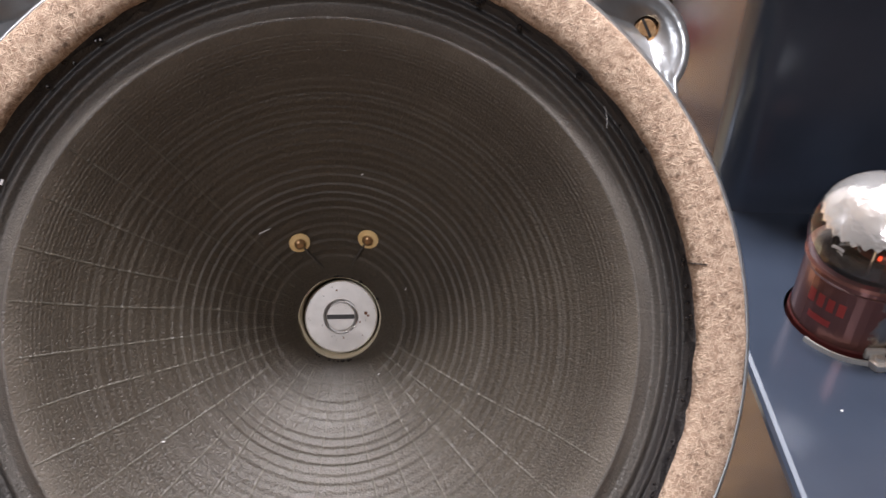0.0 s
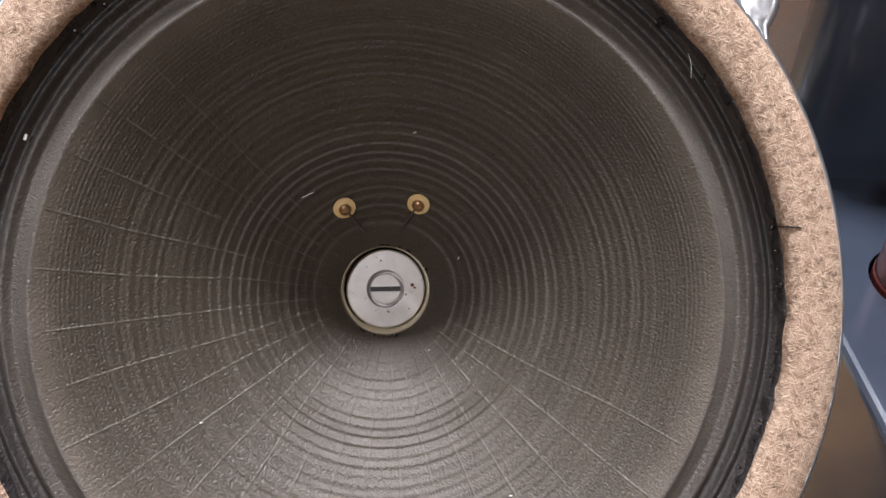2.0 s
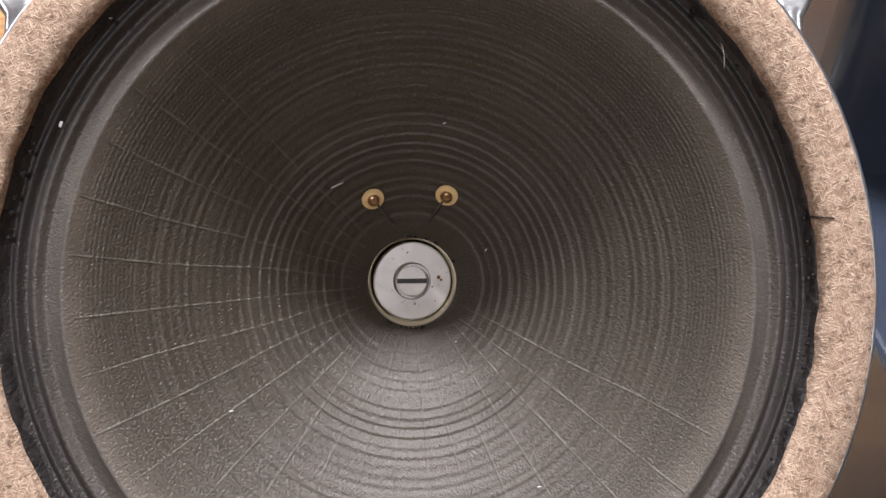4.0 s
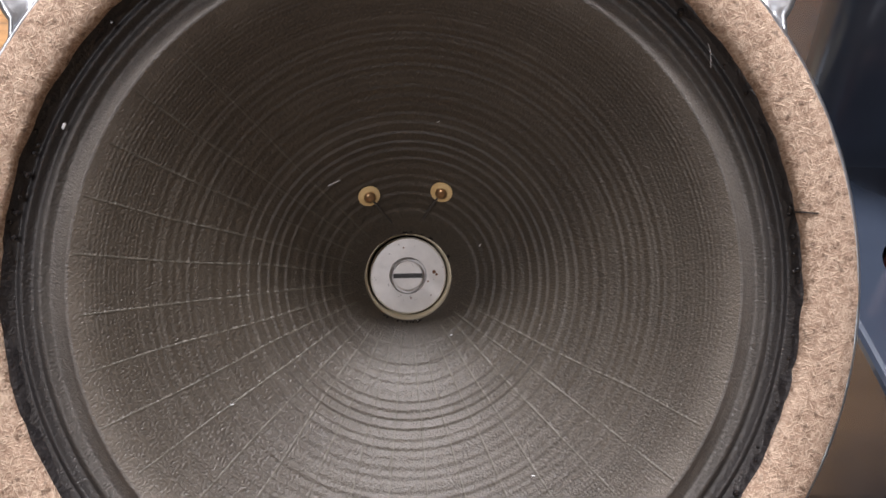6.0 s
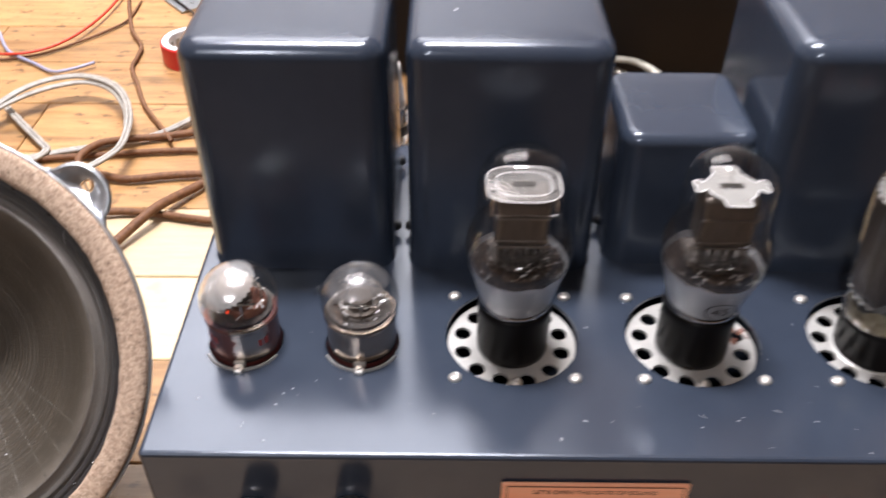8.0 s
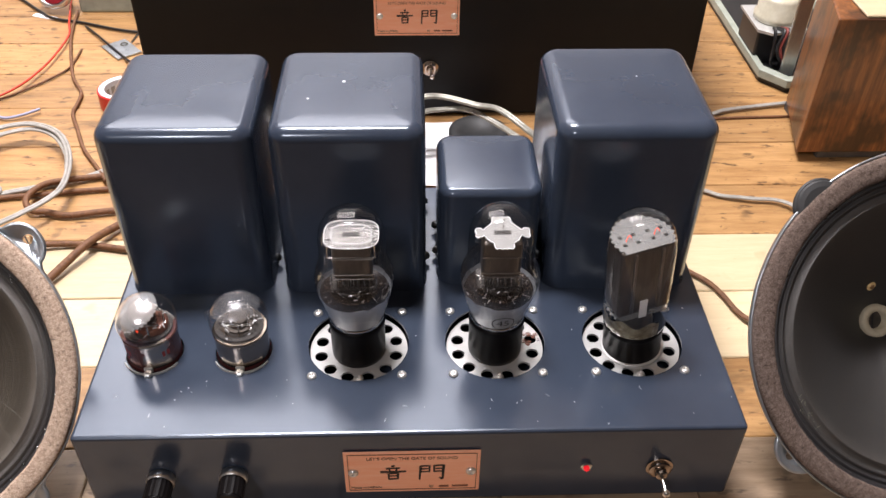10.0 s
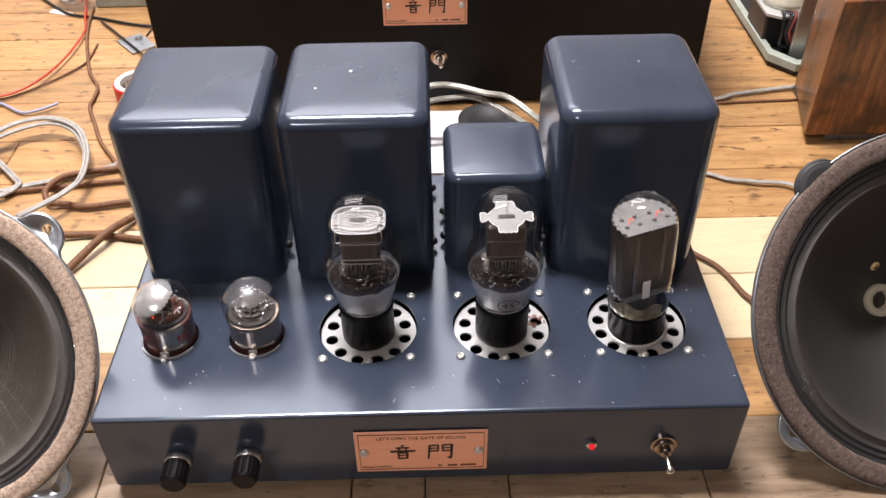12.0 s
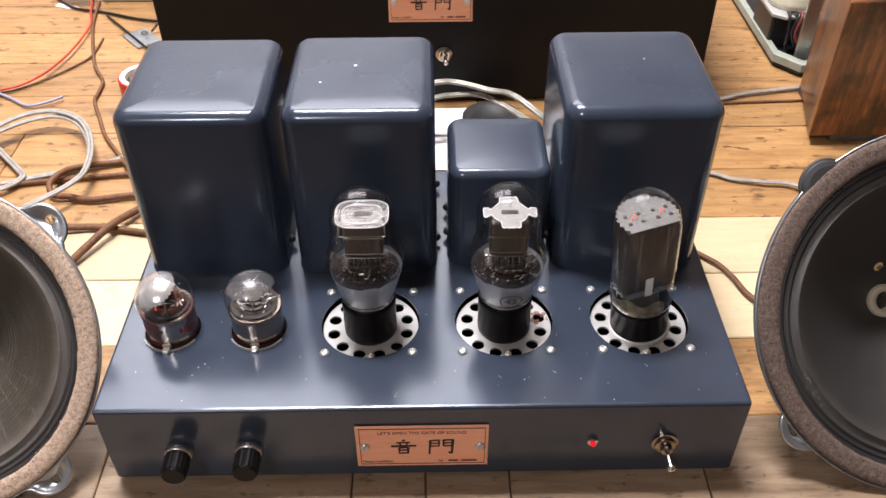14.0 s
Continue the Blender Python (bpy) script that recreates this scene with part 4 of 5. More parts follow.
def rectifier_valve(x):
    v = thing("rectifier_valve", pose(x, SOCKET_Y, 0) @ Matrix.Translation((0, 0, H)) @ pose(0, 0, 0, 0, -5.0, 16) @ Matrix.Translation((0, 0, -H)), "straight-sided glass rectifier valve with glowing filaments, black base", "vacuum tube", "valves on the amplifier")
    z0 = SOCKET_Z - 0.001
    part("base", lathe([(0.0180, z0), (0.0187, z0 + 0.0005), (0.0188, z0 + 0.002), (0.0188, z0 + 0.021), (0.0192, z0 + 0.0225), (0.0194, z0 + 0.0245), (0.0191, z0 + 0.0255), (0.0186, z0 + 0.0258), (0.0178, z0 + 0.0258)], 64, True, True), M_BAKELITE, v, "black bakelite base", smooth=True)
    part("socket_ring", lathe([(0.0190, z0 + 0.0008), (0.0206, z0 + 0.0010), (0.0208, z0 + 0.0026), (0.0204, z0 + 0.0032), (0.0190, z0 + 0.0032)], 48), M_PLATE, v, "pale ring round the foot of the base", smooth=True)
    zb = z0 + 0.0252
    prof = [(0.0185, zb), (0.0198, zb + 0.002), (0.0204, zb + 0.006), (0.0206, zb + 0.030), (0.0206, zb + 0.064), (0.0200, zb + 0.0715), (0.0182, zb + 0.0785), (0.0145, zb + 0.0840), (0.0090, zb + 0.0875), (0.0040, zb + 0.0890), (0.0005, zb + 0.0893)]
    prof = [(r, zb + (z - zb) * 0.97) for r, z in prof]
    bulb = part("bulb", lathe(prof, 56, cap_end=True), M_GLASS, v, "clear straight glass bulb", smooth=True)
    bulb.visible_shadow = False
    part("getter_flash", rings_mesh([[(r * math.cos(a), r * math.sin(a), z + 0.0022 * math.sin(7 * a) * k / 3) for a in [radians(165 + 6.5 * i) for i in range(20)]] for k, (r, z) in enumerate(((0.0188, zb + 0.001), (0.0197, zb + 0.005), (0.0199, zb + 0.010), (0.0200, zb + 0.0135)))], False), M_BROWN_GETTER, v, "brownish getter film low in the bulb", smooth=True)
    part("stem", lathe([(0.0120, zb + 0.001), (0.0100, zb + 0.012), (0.0070, zb + 0.016)], 20, cap_end=True), M_GREY_METAL, v, smooth=True)
    zt = zb + 0.0700
    part("anode", box(-0.0175, 0.0175, -0.0098, 0.0098, zb + 0.016, zt - 0.001, 0.002, 2), M_ANODE, v, "dark grey double anode")
    for sx in (-1, 1):
        part("anode_rib", box(sx * 0.0088 - 0.0010, sx * 0.0088 + 0.0010, -0.0112, 0.0112, zb + 0.018, zt - 0.003, 0.0005, 1), M_GREY_METAL, v)
    pts = []
    for k in range(52):
        a = 2 * math.pi * k / 52
        r = 0.0197 if k % 2 else 0.0181
        px, py = r * math.cos(a), r * math.sin(a)
        pts.append((px, max(py, -0.0112)))
    mica = part("upper_mica", rings_mesh([[(a, b, zt) for a, b in pts], [(a, b, zt + 0.0005) for a, b in pts]], True, True, True), M_GREY_MICA, v, "toothed white mica disc")
    part("lower_mica", rings_mesh([[(a * 0.98, b * 0.98, zb + 0.0135) for a, b in pts], [(a * 0.98, b * 0.98, zb + 0.0140) for a, b in pts]], True, True, True), M_GREY_MICA, v, "toothed white mica disc")
    for sx in (-1, 1):
        for dx, dy in ((-0.0042, 0.0036), (0.0042, 0.0036), (-0.0042, -0.0036), (0.0042, -0.0036)):
            part("slot", box(sx * 0.0090 + dx - 0.0011, sx * 0.0090 + dx + 0.0011, dy - 0.0009, dy + 0.0009, zt + 0.0004, zt + 0.0010), M_DARK_METAL, mica)
        hot = sweep([(sx * 0.0090 - 0.0022, -0.001, zt + 0.0005), (sx * 0.0090 - 0.0008, 0, zt + 0.0035), (sx * 0.0090 + 0.0008, 0, zt + 0.0035), (sx * 0.0090 + 0.0022, 0.001, zt + 0.0005)], 0.00022, 6, 5)
        part("filament", hot, M_GLOW, v, "glowing red filament tip")
    electrode_rods(v, [(-0.0170, 0.0), (0.0170, 0.0), (0.0, -0.0090), (0.0, 0.0090)], zb + 0.008, zt)
    part("paper_tag", box(-0.0042, 0.0008, -0.0124, -0.0118, zb + 0.0145, zb + 0.029), M_PAPER, v, "small white tag on the anode")
    return v


rectifier_valve(SOCKETS[2])


def getter_cap(centre, radii, axis, reach, teeth):
    """A ragged-edged cap on an ellipsoid round the given axis."""
    axis = Vector(axis).normalized()
    u = axis.cross(Vector((0, 1, 0))).normalized()
    w = axis.cross(u)
    rings = []
    for k in range(1, 15):
        ring = []
        for i in range(60):
            a = 2 * math.pi * i / 60
            ang = reach * k / 14
            if k == 14:
                ang += radians(2.4 if i % teeth else -1.8)
            d = axis * math.cos(ang) + (u * math.cos(a) + w * math.sin(a)) * math.sin(ang)
            ring.append((centre[0] + d.x * radii[0], centre[1] + d.y * radii[1], centre[2] + d.z * radii[2]))
        rings.append(ring)
    return rings_mesh(rings, True, True)


def small_valve(x, y, reddish, label):
    """Squat valve: nickel band, spherical dome, electrodes inside."""
    v = thing("small_valve", pose(x, y, 0), label, "vacuum tube", "valves on the amplifier")
    z0 = H + 0.0005
    band = part("base_band", lathe([(0.0120, z0 - 0.006), (0.0158, z0 - 0.0052), (0.0166, z0 - 0.004), (0.0167, z0 + 0.0180), (0.0172, z0 + 0.0190), (0.0173, z0 + 0.0202), (0.0168, z0 + 0.0210), (0.0150, z0 + 0.0212)], 48, True), M_RED_BAND if reddish else M_BAND, v, "red-lacquered metal base band" if reddish else "nickel-plated metal base band", smooth=False)
    part("flange", lathe([(0.0168, z0 - 0.0040), (0.0171, z0 - 0.0030), (0.0171, z0 + 0.0002), (0.0168, z0 + 0.0008)], 40), M_MAROON, v, "maroon rim at the foot")
    part("ring_plate", rings_mesh([[(r * math.cos(a), r * math.sin(a) - 0.0017, z) for a in [radians(208 + 6.2 * i) for i in range(21)]] for r, z in ((0.0174, z0 - 0.0012), (0.0180, z0 + 0.0006), (0.0189, z0 + 0.0008), (0.0191, z0 - 0.0006))], False), M_PLATE, v, "flat silvery spring ring")
    part("clip_tab", box(-0.0028, 0.0028, -0.0182, -0.0166, z0 - 0.0004, z0 + 0.0030, 0.0006, 2), M_PLATE, v, "bent silvery tab of the spring ring")
    if reddish:
        bars = []
        for a0, a1, zz, tall in ((-1.30, -1.16, 0.0120, 0.0020), (-1.10, -0.98, 0.0120, 0.0020), (-0.92, -0.80, 0.0120, 0.0020), (-0.74, -0.62, 0.0120, 0.0020), (-1.20, -0.78, 0.0062, 0.0010), (0.62, 0.72, 0.0110, 0.0020), (0.80, 0.92, 0.0110, 0.0020)):
            ring = []
            for z in (zz - tall, zz + tall):
                ring.append([(0.01675 * math.sin(a0 + (a1 - a0) * q / 8), -0.01675 * math.cos(a0 + (a1 - a0) * q / 8), z0 + z) for q in range(9)])
            bars.append(rings_mesh(ring, False))
        part("printed_mark", joined(*bars), M_RED_PRINT, band, "worn red print")
    zb = z0 + 0.0205
    zc, rr, rz = zb + 0.0078, 0.0184, 0.0170
    prof = [(0.0168, zb)] + [(rr * math.cos(radians(e)), zc + rz * math.sin(radians(e))) for e in (-18, -8, 2, 12, 22, 32, 42, 52, 62, 72, 81, 88)]
    bulb = part("bulb", lathe(prof, 48, cap_end=True), M_GLASS, v, "short domed glass bulb", smooth=True)
    bulb.visible_shadow = False
    inner = [q * 0.975 for q in (rr, rr, rz)]
    if reddish:
        part("getter_flash", getter_cap((0, 0, zc), inner, (-0.34, -0.22, 0.91), radians(52), 2), M_GETTER, v, "mirror-like getter film with a ragged edge", smooth=True)
        part("inner_shield", moved(lathe([(0.0095, zb - 0.002), (0.0100, zb + 0.0055), (0.0085, zb + 0.0065)], 26, True, True), pose(0.003, 0, 0)), M_RED_SHIELD, v, "reddish metal electrode", smooth=True)
        part("heater_glow", lathe([(0.0005, 0), (0.0005, 0.0010)], 8, True, True, (-0.0035, -0.0095, zb + 0.0060)), M_GLOW, v, "faint red heater glow")
    else:
        haze = part("getter_haze", getter_cap((0, 0, zc), inner, (-0.1, 0.12, 0.98), radians(58), 2), M_HAZE, v, "thin grey getter haze in the dome", smooth=True)
        haze.visible_shadow = False
        part("exhaust_tip", lathe([(0.0026, -0.0020), (0.0030, 0.0004), (0.0022, 0.0026), (0.0008, 0.0034)], 16, cap_end=True, centre=(-0.0183, 0.002, zc + 0.001)), M_GLASS, v, smooth=True)
    part("electrode", lathe([(0.0086, zb - 0.002), (0.0090, zb + 0.0040), (0.0062, zb + 0.0042), (0.0060, zb + 0.0090)], 26, True, True), M_ANODE, v, "grey metal electrode cylinder", smooth=False)
    part("mica_disc", lathe([(0.0152, zb + 0.0022), (0.0152, zb + 0.0026)], 30, True, True), M_CLEAR_MICA, v, "pale mica disc")
    rng = random.Random(3 if reddish else 5)
    # Sparkle inside the dome, put in as short pale bits of wire.
    for k in range(26):
        a, e, q = rng.uniform(0, 6.28), rng.uniform(0.05, 0.9), rng.uniform(0.55, 0.9)
        here = Vector((q * rr * math.cos(e) * math.cos(a), q * rr * math.cos(e) * math.sin(a), zb + 0.004 + q * 0.0125 * math.sin(e)))
        way = Vector((rng.uniform(-1, 1), rng.uniform(-1, 1), rng.uniform(-0.5, 0.5))).normalized() * rng.uniform(0.0010, 0.0034)
        part("dome_wire_sparkle", sweep([here, here + way * 0.5 + Vector((0, 0, 0.0003)), here + way], rng.uniform(0.00018, 0.0005), 5, 2), M_SPARKLE_WIRE, v)
    for k in range(9):
        a = 0.7 * k + rng.uniform(-0.2, 0.2)
        q = rng.uniform(0.0045, 0.0115)
        part("support_rod", lathe([(0.0006, zb + 0.001), (0.0006, zb + rng.uniform(0.0085, 0.0120)), (0.0002, zb + 0.0125)], 7, True, True, (q * math.cos(a), q * math.sin(a), 0)), M_CHROME, v)
    part("top_strap", sweep([(-0.0115, -0.003, zb + 0.0060), (-0.006, -0.008, zb + 0.0100), (0.002, -0.009, zb + 0.0105), (0.009, -0.006, zb + 0.0085)], 0.0006, 6, 6), M_CHROME, v)
    part("cross_strap", sweep([(0.0115, -0.002, zb + 0.0070), (0.009, 0.004, zb + 0.0120), (0.001, 0.007, zb + 0.0125), (-0.008, 0.005, zb + 0.0100)], 0.0005, 6, 6), M_CHROME, v)
    return v


M_MAROON = mottled("maroon_paint", (0.05, 0.010, 0.010), (0.09, 0.018, 0.016), 90, 0.3)
M_RED_SHIELD = mottled("reddish_brown_metal", (0.14, 0.055, 0.040), (0.26, 0.12, 0.085), 120, 0.35, 0.5)
M_RED_PRINT = mottled("red_print", (0.32, 0.03, 0.03), (0.42, 0.06, 0.05), 120, 0.45, 0.3)
small_valve(*SMALL[0], True, "small domed valve with silvered top and red-printed metal band")
small_valve(*SMALL[1], False, "small domed clear valve with a plain nickel metal band")

specks = [(-0.0430, 0.1835, 0.2013, 0.0008), (-0.0645, 0.162, 0.2012, 0.0005), (0.150, 0.188, 0.2018, 0.0004)]
rng = random.Random(21)
for k in range(44):
    specks.append((rng.uniform(-0.20, 0.20), rng.choice((rng.uniform(0.004, 0.045), rng.uniform(0.004, 0.115))), H, rng.choice((0.00009, 0.00012, 0.00016, 0.00022))))
dust = [box(x - s, x + s * 1.4, y - s, y + s, z - 0.0002, z + 0.0003) for x, y, z, s in specks if all(math.hypot(x - sx, y - SOCKET_Y) > 0.036 for sx in SOCKETS) or z > H]
for k in range(5):
    dust.append(moved(box(-0.0014, 0.0014, -0.00005, 0.00005, 0.0, 0.0002), pose(rng.uniform(-0.19, 0.19), rng.uniform(0.004, 0.030), H, 0, 0, rng.uniform(0, 180))))
tagged(part("paint_fleck", joined(*dust), M_PAPER, amp), "pale specks of dust and short lint on the enamel", kind="stuff")

# ---- loudspeaker drive units ----


def cone_ribs():
    """Radius, half width and height of the pressed ribs."""
    rng = random.Random(12)
    ribs, r = [], 0.0193
    while r < 0.0655:
        ribs.append((r, rng.uniform(0.00042, 0.00075), rng.uniform(0.00009, 0.00025) * (1.0 if r < 0.052 else 0.8)))
        r += rng.uniform(0.00205, 0.00255) if r < 0.050 else rng.choice((0.0012, 0.0016, 0.0021))
    while r < 0.0780:
        ribs.append((r, 0.00022, rng.uniform(0.00003, 0.00008)))
        r += rng.uniform(0.0007, 0.0012)
    return ribs


RIBS = cone_ribs()


def cone_depth(r, ribbed):
    """Depth of the cone at a radius."""
    s = max(0.0, (0.0800 - r) / 0.0665)
    z = -0.0074 - (0.0453 if ribbed else 0.0503) * (1.06 * s - 0.06 * s * s) - 0.0025 * s**8
    if ribbed:
        for at, wide, tall in RIBS:
            if abs(r - at) < 5 * wide:
                z += tall * (math.exp(-((r - at) / wide) ** 2) - 0.6 * math.exp(-((r - at - 1.9 * wide) / wide) ** 2))
    return z


def cone_profile(ribbed):
    """Radius and depth of the cone from the surround's inner edge to the voice coil, with pressed ribs."""
    steps, inner = (420, 0.0127) if ribbed else (70, 0.0095)
    return [(r, cone_depth(r, ribbed)) for r in [0.0800 + (inner - 0.0800) * k / steps for k in range(steps + 1)]]


def press_ridges():
    """Thin raised lines that run down the cone every ten degrees, built only where light shows them."""
    rng = random.Random(31)
    out = []
    for k in range(13, 34):
        a = radians(3.4 + 10 * k + rng.uniform(-0.5, 0.5))
        way, side = Vector((math.cos(a), math.sin(a), 0)), Vector((-math.sin(a), math.cos(a), 0))
        rows, end = [], rng.uniform(0.0780, 0.0798)
        for q in range(131):
            r = 0.0165 + (end - 0.0165) * q / 130
            wide = 0.00019 + 0.00006 * noise.noise((r * 300, k * 3.1, 0.0))
            tall = (0.00009 + 0.00007 * noise.noise((r * 220, k * 1.7, 4.0)))
            c = way * r + side * 0.0007 * noise.noise((r * 40, k * 2.3, 9.0))
            z = cone_depth(r, True)
            rows.append([(c.x + side.x * w, c.y + side.y * w, z + h) for w, h in ((-2.2 * wide, -0.00006), (-wide * 0.7, tall), (wide * 0.7, tall), (2.2 * wide, -0.00006))])
        out.append(rings_mesh(rows, False))
    return joined(*out)


def ear_outline(grow=0.0):
    """A rounded mounting tab that reaches out past the rim, drawn along +x."""
    pts = [(0.1000, -0.0235 - grow), (0.1040, -0.0210 - grow), (0.1065, -0.0178 - grow)]
    for k in range(17):
        a = radians(-84 + 168 * k / 16)
        pts.append((0.1072 + (0.0140 + grow) * math.cos(a), (0.0152 + grow) * math.sin(a)))
    return pts + [(0.1065, 0.0178 + grow), (0.1040, 0.0210 + grow), (0.1000, 0.0235 + grow)]


def ear(turn, back=0.0):
    """The tab: dished face, rolled edge, oval hole."""
    hx, hr = 0.1128 - back, 0.0032
    hole = [(hx + hr * 1.25 * math.cos(a), hr * math.sin(a)) for a in [math.atan2(y, x - back - hx) for x, y in ear_outline()]]
    rows = [[(x, y, -0.0062) for x, y in hole]]
    for grow, z in ((-0.0012, -0.0066), (0.0, -0.0062), (0.0006, -0.0046), (0.0002, -0.0034), (-0.0008, -0.0031), (-0.0018, -0.0036), (-0.0032, -0.0046)):
        rows.append([(x - back, y, z) for x, y in ear_outline(grow)])
    rows += [[(x, y, -0.0047) for x, y in hole], [(x, y, -0.0062) for x, y in hole]]
    return moved(rings_mesh(rows), pose(0, 0, 0, 0, 0, turn))


def drive_unit(m, label, felt, cone, ribbed, metal, caps, ears):
    sp = thing("loudspeaker", m, label, "loudspeaker", "bare loudspeaker drive units")
    rng = random.Random(7 if ribbed else 9)
    # gasket: an uneven fibre ring with a frayed inner edge
    seg = 220
    wob = [rng.uniform(-1, 1) for _ in range(seg)]
    wob = [(wob[i] + wob[i - 1]) / 3 for i in range(seg)]

    def ring(r, z, amp):
        return [((r + amp * wob[i]) * math.cos(2 * math.pi * i / seg), (r + amp * wob[i]) * math.sin(2 * math.pi * i / seg), z + amp * 0.4 * wob[(i * 7) % seg]) for i in range(seg)]

    part("gasket", rings_mesh([ring(0.0940, -0.0050, 0.0005), ring(0.0938, -0.0012, 0.0006), ring(0.0948, -0.0001, 0.0005), ring(0.0975, 0.0003, 0.0004), ring(0.1020, 0.0003, 0.0004), ring(0.1052, 0.0000, 0.0004), ring(0.1060, -0.0012, 0.0003), ring(0.1062, -0.0042, 0.0002)]), felt, sp, "fibrous felt ring round the rim", smooth=True)
    # surround: three soft rolls, each with a steeper outward face
    knots = [(0.0800, -0.0074), (0.0807, -0.0073), (0.0822, -0.0083), (0.0843, -0.0091), (0.0852, -0.0087), (0.0862, -0.0076), (0.0871, -0.0077), (0.0883, -0.0085), (0.0892, -0.0081), (0.0901, -0.0068), (0.0909, -0.0069), (0.0918, -0.0073), (0.0930, -0.0060), (0.0950, -0.0040)]
    prof = [(q.x, q.z) for q in smooth_path([(r, 0, z) for r, z in knots], 5)]
    part("surround", lathe(prof, 160), M_SURROUND if ribbed else M_SURROUND_DARK, sp, "black corrugated surround", smooth=True)
    edge = []
    for r, z in ((0.0946, -0.0040), (0.0940, -0.0040), (0.0934, -0.0046), (0.0926, -0.0068)):
        edge.append([((r + 0.0007 * wob[(i * 3) % seg]) * math.cos(2 * math.pi * i / seg), (r + 0.0007 * wob[(i * 3) % seg]) * math.sin(2 * math.pi * i / seg), z + 0.0006 * wob[(i * 5) % seg]) for i in range(seg)])
    part("glue_line", rings_mesh(edge), M_GLUE_LINE, sp, "rough black glue line along the gasket", smooth=True)
    part("cone", lathe(cone_profile(ribbed), 200), cone, sp, "ribbed dark paper cone" if ribbed else "smooth black paper cone", smooth=True)
    if ribbed:
        tagged(part("press_ridge", press_ridges(), M_RIDGE, sp), "thin raised lines running down the cone", kind="stuff")
        part("coil_former", lathe([(0.0131, -0.0620), (0.0129, -0.0578), (0.0124, -0.0576), (0.0120, -0.0760)], 56), M_CREAM, sp, "cream voice-coil former", smooth=True)
        pole = part("pole_piece", lathe([(0.0115, -0.0730), (0.0115, -0.0629), (0.0111, -0.0625), (0.0056, -0.0625), (0.0054, -0.0629), (0.0054, -0.0660)], 56, cap_end=True), M_POLE, sp, "pale steel pole face")
        for px, py, s in ((0.0079, 0.0010, 0.0006), (0.0060, -0.0018, 0.0003), (-0.0012, 0.0084, 0.0003), (0.0008, -0.0068, 0.0003), (0.0086, 0.0002, 0.0004), (0.0068, -0.0060, 0.0002)):
            part("rust_spot", lathe([(s, 0), (s * 0.7, 0.0001)], 7, cap_end=True, centre=(px, py, -0.0625)), M_RUST, pole)
        screw = part("pole_screw", lathe([(0.0045, -0.0660), (0.0045, -0.0625), (0.0043, -0.0623)], 36, cap_end=True), M_POLE, pole, "slotted steel screw")
        part("slot", box(-0.0044, 0.0044, -0.0007, 0.0007, -0.0625, -0.0621), M_BLACK, screw)
    else:
        part("coil_former", lathe([(0.0108, -0.0650), (0.0106, -0.0602), (0.0088, -0.0594), (0.0062, -0.0597), (0.0060, -0.0730)], 48), M_CREAM, sp, "cream fibre ring at the voice coil", smooth=True)
        pole = part("pole_piece", lathe([(0.0059, -0.0750), (0.0059, -0.0665)], 36, cap_end=True), M_POLE_DARK, sp, "dark slotted pole face")
        part("slot", box(-0.0004, 0.0004, -0.0052, 0.0052, -0.0666, -0.0660), M_BLACK, pole)
    if ribbed:
        part("dust_seal", lathe([(0.0150, -0.0600), (0.0144, -0.0610), (0.0139, -0.0700), (0.0139, -0.0840)], 40, cap_end=True), M_BLACK, sp)
    if ribbed:
        lint = []
        for lx, ly, size, turn in ((0.0085, 0.0426, 0.0004, 20), (0.0205, 0.0092, 0.0004, 60), (-0.0200, 0.0270, 0.0018, 24), (0.031, -0.050, 0.0004, 0), (-0.046, -0.030, 0.0004, 10), (0.012, -0.0165, 0.0003, 30)):
            lint.append(moved(box(-size, size, -0.00012, 0.00012, -0.0001, 0.0002), pose(lx, ly, cone_depth(math.hypot(lx, ly), True) + 0.0003, 0, 0, turn)))
        lint.append(moved(box(-0.0007, 0.0007, -0.0003, 0.0003, 0, 0.0004), pose(-0.0795, 0.0394, -0.0068, 0, 0, 70)))
        lint.append(sweep([(0.0712, 0.0570, -0.004), (0.0715, 0.0545, -0.0032), (0.0718, 0.0515, -0.0040)], 0.00006, 5, 5))
        tagged(part("lint", joined(*lint), M_PAPER, sp), "white lint and a loose hair", kind="stuff")
    if not ribbed:
        hairs = []
        for k in range(16):
            a = radians(rng.uniform(203, 219))
            q = rng.uniform(0.0800, 0.0880)
            base = Vector((q * math.cos(a), q * math.sin(a), -0.0070 - (0.0880 - q) * 0.35))
            d = Vector((rng.uniform(-1, 1), rng.uniform(-1, 1), rng.uniform(0.0, 0.6))).normalized() * rng.uniform(0.0012, 0.0032)
            hairs.append(sweep([base, base + d * 0.5 + Vector((0, 0.0006, 0.0003)), base + d], 0.00007, 4, 3))
        tagged(part("lint", joined(*hairs), M_PALE_LINT, sp), "pale tuft of lint on the cone edge", kind="stuff")
    beads = []
    for k in range(46):
        a = rng.uniform(-0.9, 1.25) if k % 3 else rng.uniform(2.2, 3.0)
        s = rng.uniform(0.0003, 0.0009)
        rr = rng.uniform(0.0915, 0.0936)
        beads.append(lathe([(s, 0), (s * 0.9, s * 0.5), (s * 0.4, s * 0.9)], 7, cap_end=True, centre=(rr * math.cos(a), rr * math.sin(a), -0.0050)))
